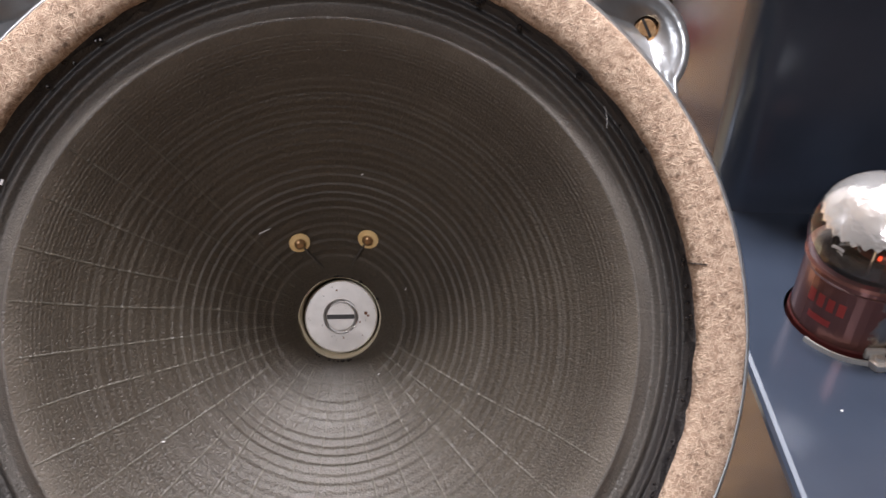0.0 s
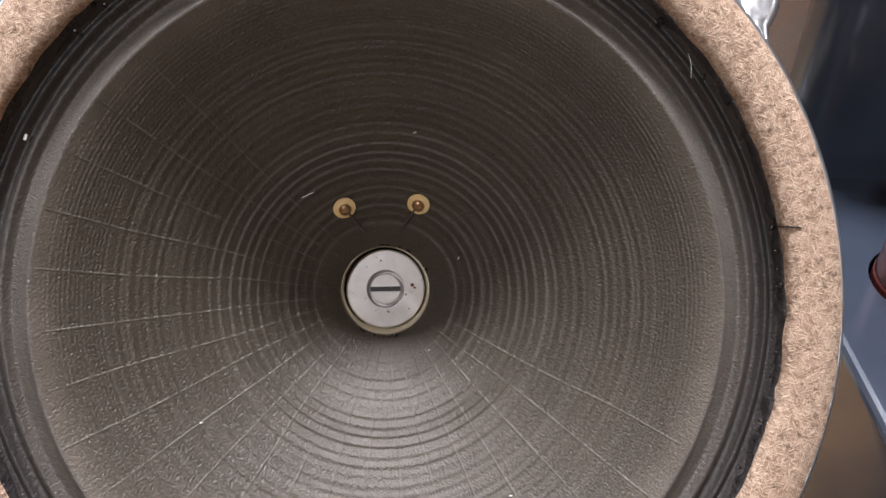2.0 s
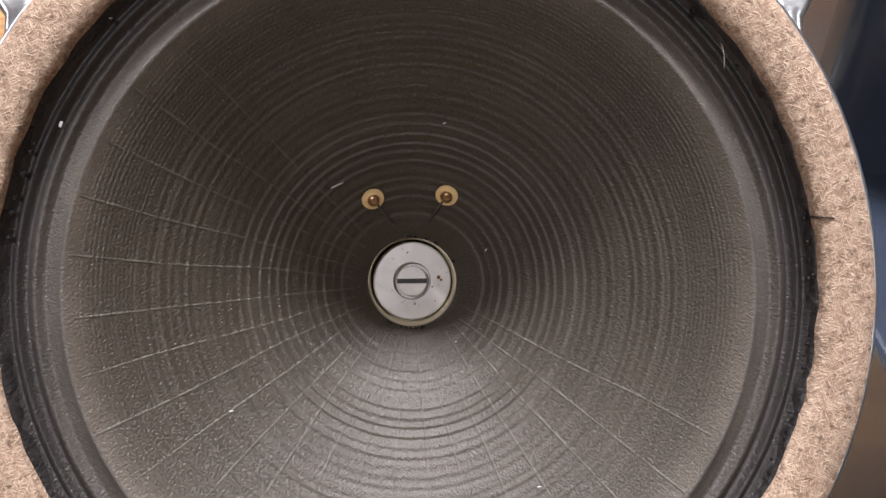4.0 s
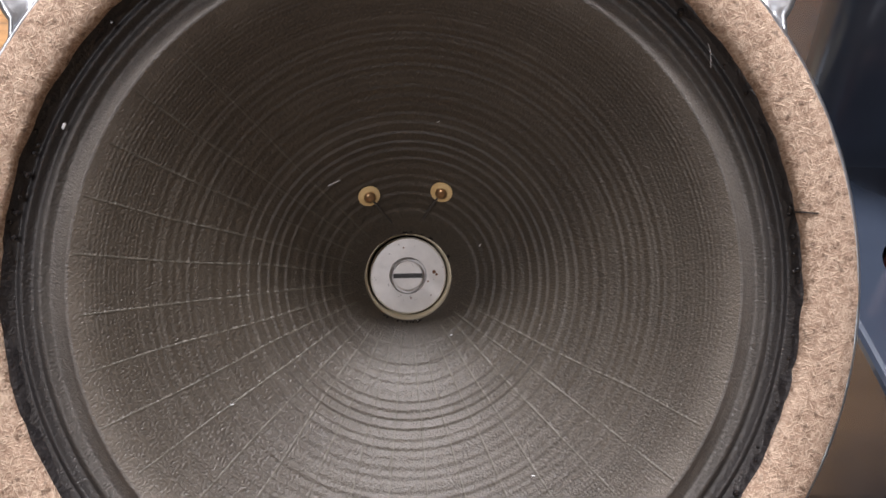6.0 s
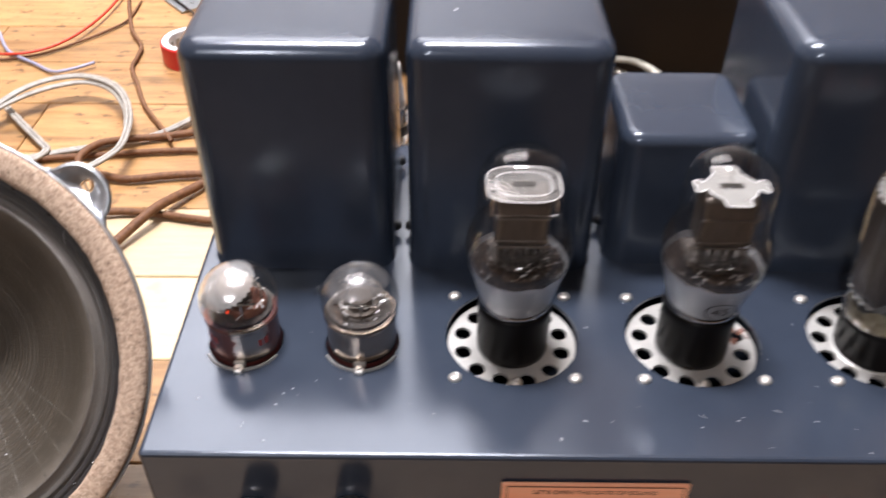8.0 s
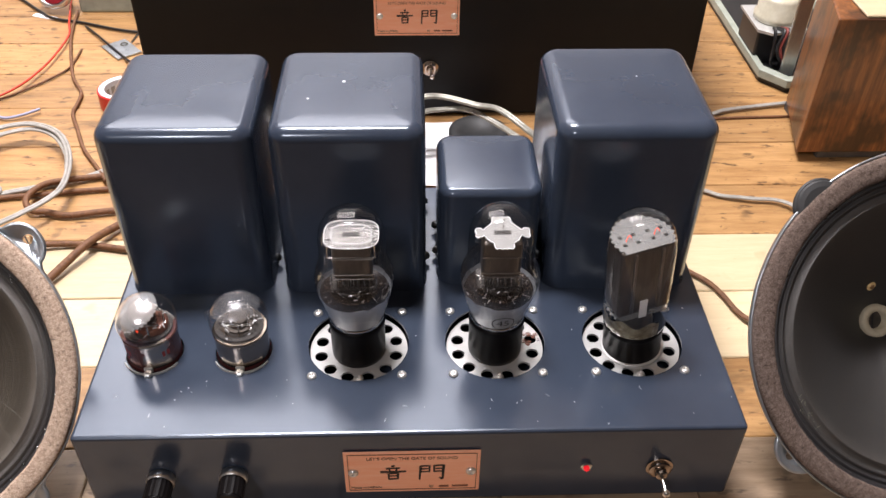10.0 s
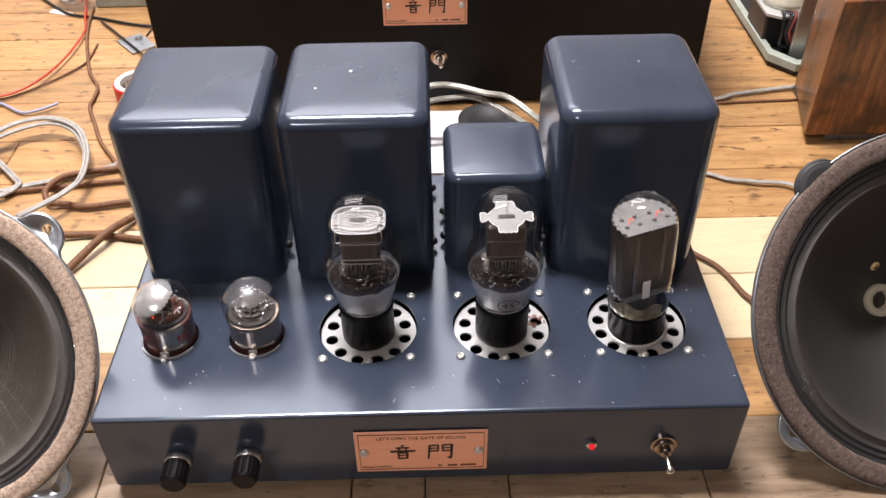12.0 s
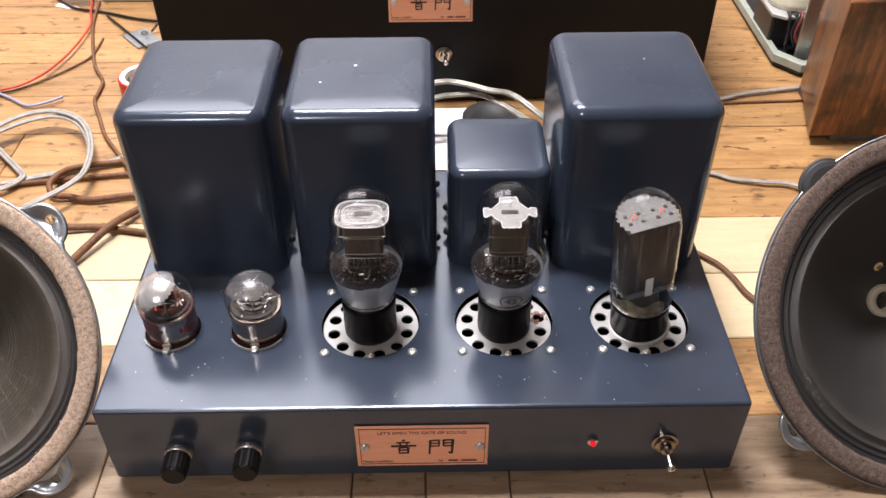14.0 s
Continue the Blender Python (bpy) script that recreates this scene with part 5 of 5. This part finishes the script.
    if ribbed:
        for k in range(20):
            a = rng.gauss(1.57, 0.42) if k % 2 else rng.gauss(-1.5, 0.30)
            s = rng.uniform(0.0002, 0.0006)
            beads.append(lathe([(s, 0), (s * 0.9, s * 0.6), (s * 0.4, s)], 7, cap_end=True, centre=(0.0131 * math.cos(a), 0.0131 * math.sin(a), -0.0548)))
        part("crack", moved(box(0, 0.0042, -0.00014, 0.00014, -0.0040, 0.0004), pose(0.0915, 0.0169, 0, 0, 0, -6)), M_GLUE_LINE, sp, "dark crack in the felt ring")
    tagged(part("glue_bead", joined(*beads), M_GLUE, sp), "shiny black glue drops along the gasket", kind="stuff")
    # lead-out eyelets and their wires on the cone
    slope = 0.0453 / 0.0665
    for ex, ey in ((-0.0107, 0.0236), (0.0096, 0.0244)):
        r = math.hypot(ex, ey)
        z = cone_depth(r, ribbed) + 0.0004
        tilt = math.degrees(math.atan(slope))
        turn = math.degrees(math.atan2(ey, ex))
        base = pose(ex, ey, z, 0, 0, turn) @ pose(0, 0, 0, 0, -tilt, 0)
        eye = part("eyelet", moved(lathe([(0.0031, 0), (0.0031, 0.0004), (0.0020, 0.0006), (0.0018, 0.0009)], 24, cap_end=True), base), M_YELLOW, sp, "yellow fibre eyelet with a soldered rivet")
        part("rivet", moved(lathe([(0.0017, 0.0007), (0.0016, 0.0014), (0.0009, 0.0019)], 14, cap_end=True), base), M_RIVET, eye, smooth=True)
        end = Vector((ex * 0.25, 0.0138, -0.0565))
        mid = Vector((ex * 0.65, ey * 0.80, z - 0.0035))
        part("lead_wire", sweep([(ex, ey, z + 0.0004), mid, end], 0.0003, 6, 6), M_SURROUND, sp)
    # pressed steel frame
    part("rim", lathe([(0.0950, -0.0052), (0.1060, -0.0052), (0.1064, -0.0030), (0.1072, -0.0024), (0.1077, -0.0032), (0.1071, -0.0068), (0.1000, -0.0075), (0.0950, -0.0068)], 160), metal, sp, "pressed steel rim", smooth=True)
    for k in range(4):
        black = caps and k == 1
        e = part("mounting_ear", ear(ears[k], 0.0 if ribbed else 0.0065), M_RUBBER if black else metal, sp, "black coated mounting ear" if black else "dished steel mounting ear with a hole", smooth=True)
        if ribbed and k == 0:
            bolt = part("ear_screw", moved(lathe([(0.0026, -0.0075), (0.0026, -0.0052), (0.0020, -0.0046)], 20, True, True), pose(0, 0, 0, 0, 0, ears[k]) @ Matrix.Translation((0.1128, 0, 0))), M_RIVET, e, "rusty slotted screw in the ear")
            part("slot", moved(box(-0.0025, 0.0025, -0.0004, 0.0004, -0.0047, -0.00455), pose(0, 0, 0, 0, 0, ears[k]) @ Matrix.Translation((0.1128, 0, 0)) @ pose(0, 0, 0, 0, 0, 70)), M_BLACK, bolt)
        if black:
            pts = ear_outline()
            rows = [[(0.0995 + (x - 0.106) * q, y * q, z) for x, y in pts] for q, z in ((0.95, -0.0050), (0.95, -0.0030), (0.90, -0.0018), (0.72, -0.0010))]
            part("rubber_coat", moved(rings_mesh(rows, True, False, True), pose(0, 0, 0, 0, 0, ears[k])), M_RUBBER, e, "black rubbery coating on the ear")
    arms = 6
    for k in range(arms):
        a = 2 * math.pi * (k + 0.5) / arms
        way = Vector((math.cos(a), math.sin(a), 0))
        side = Vector((-math.sin(a), math.cos(a), 0))
        rings = []
        for r, z, w in ((0.0985, -0.0070, 0.016), (0.0880, -0.0230, 0.013), (0.0600, -0.0440, 0.011), (0.0400, -0.0580, 0.013)):
            c = way * r + Vector((0, 0, z))
            n = Vector((way.x * 0.5, way.y * 0.5, -0.86)) * 0.0014
            rings.append([c - side * w, c + side * w, c + side * w + n, c - side * w + n])
        part("frame_arm", rings_mesh(rings, True, True, True), metal, sp)
    part("frame_seat", lathe([(0.0440, -0.0560), (0.0440, -0.0610), (0.0200, -0.0615), (0.0200, -0.0560), (0.0440, -0.0560)], 48), metal, sp)
    part("magnet", lathe([(0.0150, -0.0850), (0.0150, -0.0625), (0.0330, -0.0625), (0.0340, -0.0640), (0.0340, -0.0965), (0.0325, -0.0980)], 48, True, True), metal, sp, "round steel magnet pot")
    return sp


M_PALE_LINT = mottled("pale_yellow_lint", (0.32, 0.33, 0.22), (0.50, 0.50, 0.38), 300, 0.8)
M_RUST = mottled("rust", (0.12, 0.05, 0.02), (0.22, 0.10, 0.05), 300, 0.8)
M_GLUE_LINE = mottled("rough_black_glue", (0.012, 0.011, 0.012), (0.035, 0.033, 0.034), 300, 0.35, bump=0.0012, bump_scale=700)
M_GLUE = mat("black_glue", (0.012, 0.011, 0.012), 0.16)
M_POLE = mottled("pitted_steel_pole", (0.68, 0.67, 0.66), (0.80, 0.79, 0.78), 220, 0.30, 0.45, 0.00003, 500)
M_POLE_DARK = mottled("dark_steel_pole", (0.05, 0.045, 0.04), (0.12, 0.10, 0.09), 160, 0.4, 0.7)
M_RIVET = mottled("copper_rivet", (0.34, 0.19, 0.09), (0.60, 0.40, 0.22), 400, 0.35, 0.8)
LEFT_UNIT = pose(-0.3101, 0.0360, 0.0872, 54.6, 0, 4.0)
RIGHT_UNIT = pose(0.3222, 0.0479, 0.0918, 52.8, 0, 1.7) @ Matrix.Translation((0.0063, 0.0042, 0)) @ Matrix.Scale(1.10, 4)
drive_unit(LEFT_UNIT, "bare loudspeaker with ribbed dark cone and tan felt gasket", M_FELT, M_CONE, True, M_ZINC, False, (43, 137, 223, 309))
drive_unit(RIGHT_UNIT, "bare loudspeaker with smooth black cone and brown gasket on the floor", M_FELT_DARK, M_CONE_DARK, False, M_ZINC, True, (45, 131, 219, 315))

# ---- the black amplifier behind ----
back = thing("black_amplifier", pose(0.0125, 0.47, 0), "large black enamelled amplifier box with a copper plate and toggle switch", "amplifier")
part("case", box(-0.2775, 0.2775, 0, 0.26, 0.003, 0.20, 0.003, 3), M_BLACK_PAINT, back)
for fx in (-0.25, 0.25):
    part("foot", lathe([(0.009, 0), (0.010, 0.003)], 16, True, True, (fx, 0.03, 0)), M_RUBBER, back)
    part("foot", lathe([(0.009, 0), (0.010, 0.003)], 16, True, True, (fx, 0.23, 0)), M_RUBBER, back)
name_plate(back, -0.0055, -0.0004, 0.1130)
toggle_switch(back, 0.0075, -0.0002, 0.0570, 4)

M_DRUM = mottled("cream_drum", (0.42, 0.38, 0.28), (0.58, 0.54, 0.42), 70, 0.3)
M_DARK_STEEL = mottled("dull_grey_steel", (0.10, 0.10, 0.105), (0.16, 0.16, 0.165), 60, 0.5, 0.6)
# ---- scorched wooden cabinet ----
cab = thing("wooden_cabinet", pose(0.378, 0.382, 0), "dark scorched cedar cabinet raised on a grey metal base", "cabinet")
plan = ((0, 0), (0.26, 0), (0.26, 0.100), (0.024, 0.100))
body_bm = rings_mesh([[(x, y, z) for x, y in plan] for z in (0.010, 0.150)], True, True, True)
bmesh.ops.bevel(body_bm, geom=body_bm.edges[:], offset=0.0015, segments=2, profile=0.5, affect="EDGES")
part("body", body_bm, M_CABINET, cab, "scorched cedar body with strong grain")
part("top_edge", box(0.026, 0.258, 0.002, 0.098, 0.150, 0.153, 0.001, 1), M_PALE_FLOOR, cab, "pale raw wooden top")
part("base", box(0.024, 0.250, 0.005, 0.100, 0, 0.010, 0.001, 1), M_DARK_STEEL, cab, "grey sheet-metal base")

# ---- pale green metal frame with electrical parts ----
gear = thing("metal_frame_unit", pose(0.40, 0.60, 0), "pale green metal frame holding old electrical parts and wires", "electrical unit")
rim = [(-0.011, 0.250), (-0.010, -0.060), (0.013, -0.087), (0.125, -0.087), (0.130, 0.250)]


def inset(pts, d):
    cx = sum(p[0] for p in pts) / len(pts)
    cy = sum(p[1] for p in pts) / len(pts)
    return [(x + (cx - x) * d * 1.6, y + (cy - y) * d) for x, y in pts]


part("frame", rings_mesh([[(x, y, 0.007) for x, y in rim], [(x, y, 0.0155) for x, y in rim], [(x, y, 0.0160) for x, y in inset(rim, 0.005)], [(x, y, 0.0160) for x, y in inset(rim, 0.075)], [(x, y, 0.007) for x, y in inset(rim, 0.085)], [(x, y, 0.007) for x, y in rim]]), M_GREEN_METAL, gear, "pale green painted metal frame")
# Flat black slab, inset a little from the frame's outline.
part("under_slab", rings_mesh([[(x, y, 0.0) for x, y in inset(rim, 0.03)], [(x, y, 0.007) for x, y in inset(rim, 0.03)]], True, True, True), M_BLACK, gear, "black slab under the frame")
part("panel", box(0.014, 0.030, -0.060, -0.056, 0.007, 0.105, 0.001, 1), M_ALU, gear, "upright grey metal panel")
bracket = [(-0.010, -0.030), (0.004, -0.040), (0.046, -0.030), (0.046, 0.035), (-0.010, 0.035)]
part("bracket", rings_mesh([[(x, y, 0.046) for x, y in bracket], [(x, y, 0.049) for x, y in bracket]], True, True, True), M_PLATE, gear, "white sheet-metal bracket")
part("drum", lathe([(0.024, 0.049), (0.026, 0.050), (0.026, 0.056), (0.0235, 0.058), (0.0235, 0.074), (0.020, 0.078), (0.010, 0.079)], 36, True, True, (0.020, 0.000, 0)), M_DRUM, gear, "cream glass-like drum on the bracket", smooth=True)
part("terminal_block", box(-0.008, 0.036, -0.028, 0.030, 0.007, 0.0455, 0.002, 2), M_BLACK, gear, "black component under the bracket")
rng = random.Random(21)
for k, m in enumerate((M_BLACK, M_BLACK, M_OLD_RED, M_BLACK, M_GREY_WIRE, M_BLACK)):
    dx = 0.008 + 0.004 * k
    bend = rng.uniform(-0.006, 0.006)
    part("wire", sweep([(dx, -0.028, 0.050), (dx + bend, -0.044, 0.054), (dx - 0.004, -0.050, 0.036), (dx + bend, -0.052, 0.020), (dx + 0.004, -0.042, 0.012), (dx + 0.010, -0.030, 0.012)], 0.0017, 7, 7), m, gear)

# ---- parts tray at the far left ----
M_DEEP_RED = mottled("deep_red_lacquer", (0.16, 0.008, 0.014), (0.26, 0.015, 0.02), 40, 0.3)
box_l = thing("parts_chassis", pose(-0.418, 0.722, 0), "old grey metal chassis with a red drum and loose parts", "electrical unit")
part("case", box(0.004, 0.090, 0.0, 0.12, 0.0, 0.070, 0.003, 2), M_GREEN_METAL, box_l, "grey painted metal case")
part("ring", moved(lathe([(0.026, 0.0), (0.028, 0.002), (0.028, 0.008), (0.024, 0.010), (0.022, 0.004)], 40, True), pose(-0.022, 0.012, 0.030, 62, 0, -20)), M_ALU, box_l, "polished metal ring", smooth=True)
part("drum", moved(lathe([(0.022, 0.002), (0.022, 0.007)], 32, True, True), pose(-0.022, 0.012, 0.030, 62, 0, -20)), M_DEEP_RED, box_l, "deep red round plate")
scrap = thing("metal_offcut", pose(-0.350, 0.630, 0, 0, 0, -50), "bent scrap plate with a ring terminal lying on the floor", "scrap plate")
part("plate", box(-0.006, 0.036, -0.012, 0.018, 0.0005, 0.0025, 0.0004, 1), M_ZINC, scrap)
part("tie_wire", sweep([(0.012, 0.018, 0.004), (0.016, 0.034, 0.018), (0.030, 0.040, 0.030), (0.034, 0.060, 0.045)], 0.0018, 7, 7), M_CHROME, scrap)
part("ring_terminal", lathe([(0.0045, 0.0025), (0.0045, 0.0036), (0.0026, 0.0036), (0.0026, 0.0025)], 20, centre=(0.008, 0.010, 0)), M_CHROME, scrap)
tab = tagged(part("paper_scrap", box(-0.016, 0.016, -0.004, 0.004, 0.0003, 0.0010), M_PAPER), "small white paper scrap on the floor", "paper")
tab.matrix_world = pose(-0.455, 0.710, 0, 0, 0, -22)

# ---- tape, paper, disc ----
tape = thing("tape_roll", pose(-0.303, 0.500, 0), "roll of red vinyl tape with a white paper core, lying flat", "tape")
part("tape_ring", lathe([(0.0205, 0.0), (0.0262, 0.0), (0.0266, 0.001), (0.0266, 0.0185), (0.0258, 0.0195), (0.0215, 0.0195), (0.0205, 0.0195)], 48), M_RED_TAPE, tape, "red tape winding")
part("core", lathe([(0.0245, 0.0195), (0.0246, 0.0199), (0.0195, 0.0199), (0.0190, 0.0190), (0.0190, 0.0005), (0.0205, 0.0003)], 48), M_PAPER, tape, "white cardboard core with grey print")
for k in range(7):
    a = 0.5 + 0.42 * k
    part("print_bar", moved(box(-0.0024, 0.0024, 0.0186, 0.01885, 0.005, 0.014), pose(0, 0, 0, 0, 0, math.degrees(a))), M_GREY_WIRE, tape)
sheet = thing("printed_sheet", pose(0.020, 0.405, 0, 0, 0, -3), "white printed sheet with a brown and purple picture, under the cables", "paper")
part("sheet", rings_mesh([[(-0.05 + 0.1 * i / 8, y, 0.0012 + 0.0010 * math.sin(i * 0.9 + y * 30)) for i in range(9)] for y in (-0.062, -0.02, 0.02, 0.052)], False), M_PAPER, sheet)
M_BROWN_PRINT = mottled("brown_print", (0.42, 0.20, 0.08), (0.60, 0.34, 0.16), 60, 0.7)
part("picture", rings_mesh([[(-0.046 + 0.026 * i / 5, y, 0.0030 + 0.0004 * i) for i in range(6)] for y in (-0.045, -0.01, 0.03)], False), M_BROWN_PRINT, sheet, "brown printed picture")
disc = tagged(part("rubber_disc", lathe([(0.029, 0.0), (0.030, 0.002), (0.030, 0.008), (0.027, 0.010), (0.018, 0.0095), (0.016, 0.007)], 40, True, True, (0.068, 0.425, 0.002)), M_RUBBER, smooth=True), "worn dark rubber disc lying on the sheet", "disc")

# ---- plugs behind the chassis ----
M_WHITE_PLASTIC = mottled("white_plastic", (0.66, 0.65, 0.63), (0.76, 0.75, 0.73), 60, 0.35)
for px, py, tall, lean in ((-0.0800, 0.266, 0.126, 0), (-0.1012, 0.268, 0.118, 0)):
    plug = thing("cable_plug", pose(px, py, 0, -lean, lean, 0), "white plastic cable plug with a metal collar, upright behind the chassis", "plug", "plugs behind the chassis")
    part("body", lathe([(0.0080, 0.0), (0.0085, 0.002), (0.0085, tall * 0.45), (0.0070, tall * 0.5)], 24, True, True), M_WHITE_PLASTIC, plug, smooth=True)
    part("collar", lathe([(0.0068, tall * 0.5), (0.0072, tall * 0.53), (0.0072, tall * 0.72), (0.0064, tall * 0.75)], 24, True, True), M_CHROME, plug, "bright metal collar", smooth=True)
    part("grip_band", lathe([(0.0074, tall * 0.57), (0.0076, tall * 0.58), (0.0076, tall * 0.62), (0.0074, tall * 0.63)], 24), M_BLACK, plug, "black grip band")
    part("boot", lathe([(0.0062, tall * 0.75), (0.0058, tall * 0.80), (0.0034, tall * 0.97), (0.0030, tall)], 20, True, True), M_WHITE_PLASTIC, plug, smooth=True)

# ---- cables ----


def cable(name, label, points, radius, material, twin=False, flat=1.0, category="cable"):
    c = thing(name, pose(0, 0, 0), label, category)
    if twin:
        for s in (-1, 1):
            part("core", sweep(points, radius, 8, 8, flat, s * radius * 0.93), material, c, smooth=True)
    else:
        part("sheath", sweep(points, radius, 8, 8, flat), material, c, smooth=True)
    return c


def low(pts, z):
    return [(x, y, z) for x, y in pts]


GREY = "grey twin-core speaker cable lying in loose loops on the floor"
cable("speaker_cable", GREY, [(-0.455, 0.345, 0.006), (-0.438, 0.378, 0.014), (-0.420, 0.402, 0.020), (-0.400, 0.422, 0.020), (-0.372, 0.427, 0.020), (-0.341, 0.408, 0.020), (-0.320, 0.367, 0.020), (-0.313, 0.325, 0.020), (-0.320, 0.303, 0.020), (-0.336, 0.283, 0.020), (-0.350, 0.265, 0.022)], 0.0016, M_GREY_WIRE, True)
cable("speaker_cable", GREY, [(-0.435, 0.400, 0.006), (-0.410, 0.372, 0.006), (-0.388, 0.348, 0.006), (-0.378, 0.334, 0.006), (-0.388, 0.318, 0.006), (-0.412, 0.305, 0.007), (-0.430, 0.300, 0.010)], 0.0016, M_GREY_WIRE, True)
cable("speaker_cable", "grey twin-core cable running along the floor behind the amplifier", [(-0.410, 0.318, 0.004), (-0.375, 0.335, 0.003), (-0.340, 0.347, 0.003), (-0.300, 0.362, 0.004), (-0.270, 0.395, 0.004), (-0.235, 0.430, 0.004), (-0.18, 0.440, 0.004)], 0.0016, M_GREY_WIRE, True)
cable("brown_cable", "brown cloth-covered cable knotted on the floor", [(-0.15, 0.375, 0.004), (-0.240, 0.372, 0.004), (-0.292, 0.360, 0.004), (-0.319, 0.352, 0.006), (-0.338, 0.338, 0.010), (-0.346, 0.318, 0.010), (-0.340, 0.306, 0.006), (-0.325, 0.305, 0.004), (-0.305, 0.300, 0.004), (-0.270, 0.306, 0.004), (-0.20, 0.312, 0.004)], 0.0029, M_BROWN_WIRE)
cable("brown_cable", "brown cloth-covered cable beside the amplifier on the floor", [(-0.335, 0.262, 0.012), (-0.317, 0.258, 0.006), (-0.293, 0.260, 0.004), (-0.268, 0.257, 0.004), (-0.230, 0.250, 0.004), (-0.18, 0.248, 0.004)], 0.0027, M_BROWN_WIRE)
cable("brown_cable", "thick brown cloth-covered cable slanting over the pale board", [(-0.225, 0.320, 0.004), (-0.258, 0.281, 0.006), (-0.272, 0.254, 0.011), (-0.286, 0.230, 0.008), (-0.300, 0.205, 0.005), (-0.320, 0.180, 0.005)], 0.0034, M_BROWN_WIRE)
cable("brown_cable", "thin brown cable lying straight on the floor", [(-0.400, 0.322, 0.003), (-0.374, 0.328, 0.003), (-0.339, 0.333, 0.003), (-0.287, 0.340, 0.003), (-0.20, 0.345, 0.003)], 0.0024, M_BROWN_WIRE)
cable("brown_wire", "thin brown wire wandering over the floor", [(-0.416, 0.719, 0.003), (-0.409, 0.671, 0.003), (-0.401, 0.636, 0.003), (-0.387, 0.590, 0.003), (-0.373, 0.550, 0.003), (-0.356, 0.519, 0.003), (-0.353, 0.496, 0.003), (-0.352, 0.475, 0.003), (-0.338, 0.443, 0.003), (-0.322, 0.408, 0.003), (-0.300, 0.375, 0.003), (-0.285, 0.350, 0.006)], 0.0019, M_BROWN_WIRE)
cable("brown_wire", "thin brown wire wandering over the floor", [(-0.500, 0.485, 0.002), (-0.461, 0.495, 0.002), (-0.440, 0.505, 0.002), (-0.412, 0.534, 0.002), (-0.398, 0.552, 0.002), (-0.385, 0.577, 0.002), (-0.384, 0.620, 0.002)], 0.0012, M_BROWN_WIRE)
cable("red_wire", "thin red wire curling over the floor", [(-0.440, 0.775, 0.010), (-0.432, 0.746, 0.006), (-0.415, 0.680, 0.006), (-0.406, 0.646, 0.006), (-0.408, 0.591, 0.006), (-0.416, 0.550, 0.006), (-0.426, 0.524, 0.006), (-0.439, 0.506, 0.006), (-0.459, 0.495, 0.006), (-0.485, 0.500, 0.004), (-0.508, 0.530, 0.003), (-0.515, 0.570, 0.003)], 0.0013, M_RED_WIRE)
cable("blue_wire", "short violet-blue wire with a bare end on the floor", [(-0.500, 0.545, 0.003), (-0.475, 0.505, 0.003), (-0.443, 0.482, 0.003), (-0.421, 0.467, 0.003), (-0.404, 0.470, 0.004), (-0.387, 0.481, 0.005)], 0.0015, M_BLUE_WIRE)
cable("speaker_cable", "pale grey twin cable emerging from behind the box", [(0.22, 0.452, 0.004), (0.308, 0.463, 0.004), (0.339, 0.474, 0.004), (0.406, 0.487, 0.004)], 0.0013, M_GREY_WIRE, True)
cable("brown_wire", "thin brown wire lying along the cabinet", [(0.25, 0.448, 0.002), (0.307, 0.458, 0.002), (0.404, 0.463, 0.002)], 0.0014, M_BROWN_WIRE)
cable("speaker_cable", "clear twin cable leading to the loudspeaker", [(0.20, 0.350, 0.003), (0.267, 0.333, 0.003), (0.288, 0.322, 0.003), (0.312, 0.316, 0.004), (0.350, 0.300, 0.006), (0.365, 0.200, 0.020)], 0.0012, M_GREY_WIRE, True)
cable("brown_cable", "flat brown cable lying on the pale board", [(0.205, 0.245, 0.003), (0.229, 0.219, 0.003), (0.244, 0.203, 0.003), (0.252, 0.187, 0.003), (0.262, 0.160, 0.004), (0.290, 0.130, 0.012)], 0.0025, M_BROWN_WIRE, False, 0.6)
cable("speaker_cable", "silvery twin cable arching between the amplifiers", [(-0.06, 0.400, 0.050), (0.007, 0.406, 0.060), (0.031, 0.407, 0.060), (0.062, 0.395, 0.058), (0.085, 0.390, 0.055), (0.112, 0.366, 0.045), (0.150, 0.345, 0.020)], 0.0019, M_CLEAR_WIRE, True)
cable("speaker_cable", "silvery twin cable arching between the amplifiers", [(-0.06, 0.380, 0.040), (0.007, 0.394, 0.050), (0.026, 0.400, 0.050), (0.053, 0.400, 0.050), (0.080, 0.382, 0.046), (0.111, 0.348, 0.040), (0.150, 0.320, 0.015)], 0.0017, M_CLEAR_WIRE, True)
cable("black_wire", "thin black wire lying across the floor by the scrap plate", [(-0.395, 0.678, 0.003), (-0.377, 0.656, 0.004), (-0.352, 0.625, 0.004), (-0.326, 0.593, 0.004), (-0.310, 0.575, 0.003)], 0.0013, M_BLACK)
cable("black_cable", "black cable running past the old chassis on the floor", [(-0.530, 0.780, 0.003), (-0.498, 0.756, 0.003), (-0.464, 0.721, 0.003), (-0.440, 0.700, 0.003), (-0.404, 0.689, 0.003), (-0.357, 0.670, 0.003), (-0.320, 0.660, 0.003)], 0.0017, M_BLACK)
cable("speaker_cable", GREY, [(-0.462, 0.335, 0.006), (-0.445, 0.362, 0.012), (-0.424, 0.391, 0.016), (-0.401, 0.413, 0.0165), (-0.374, 0.4235, 0.0165), (-0.348, 0.411, 0.0165), (-0.327, 0.380, 0.0165), (-0.318, 0.352, 0.016)], 0.0015, M_GREY_WIRE, True)
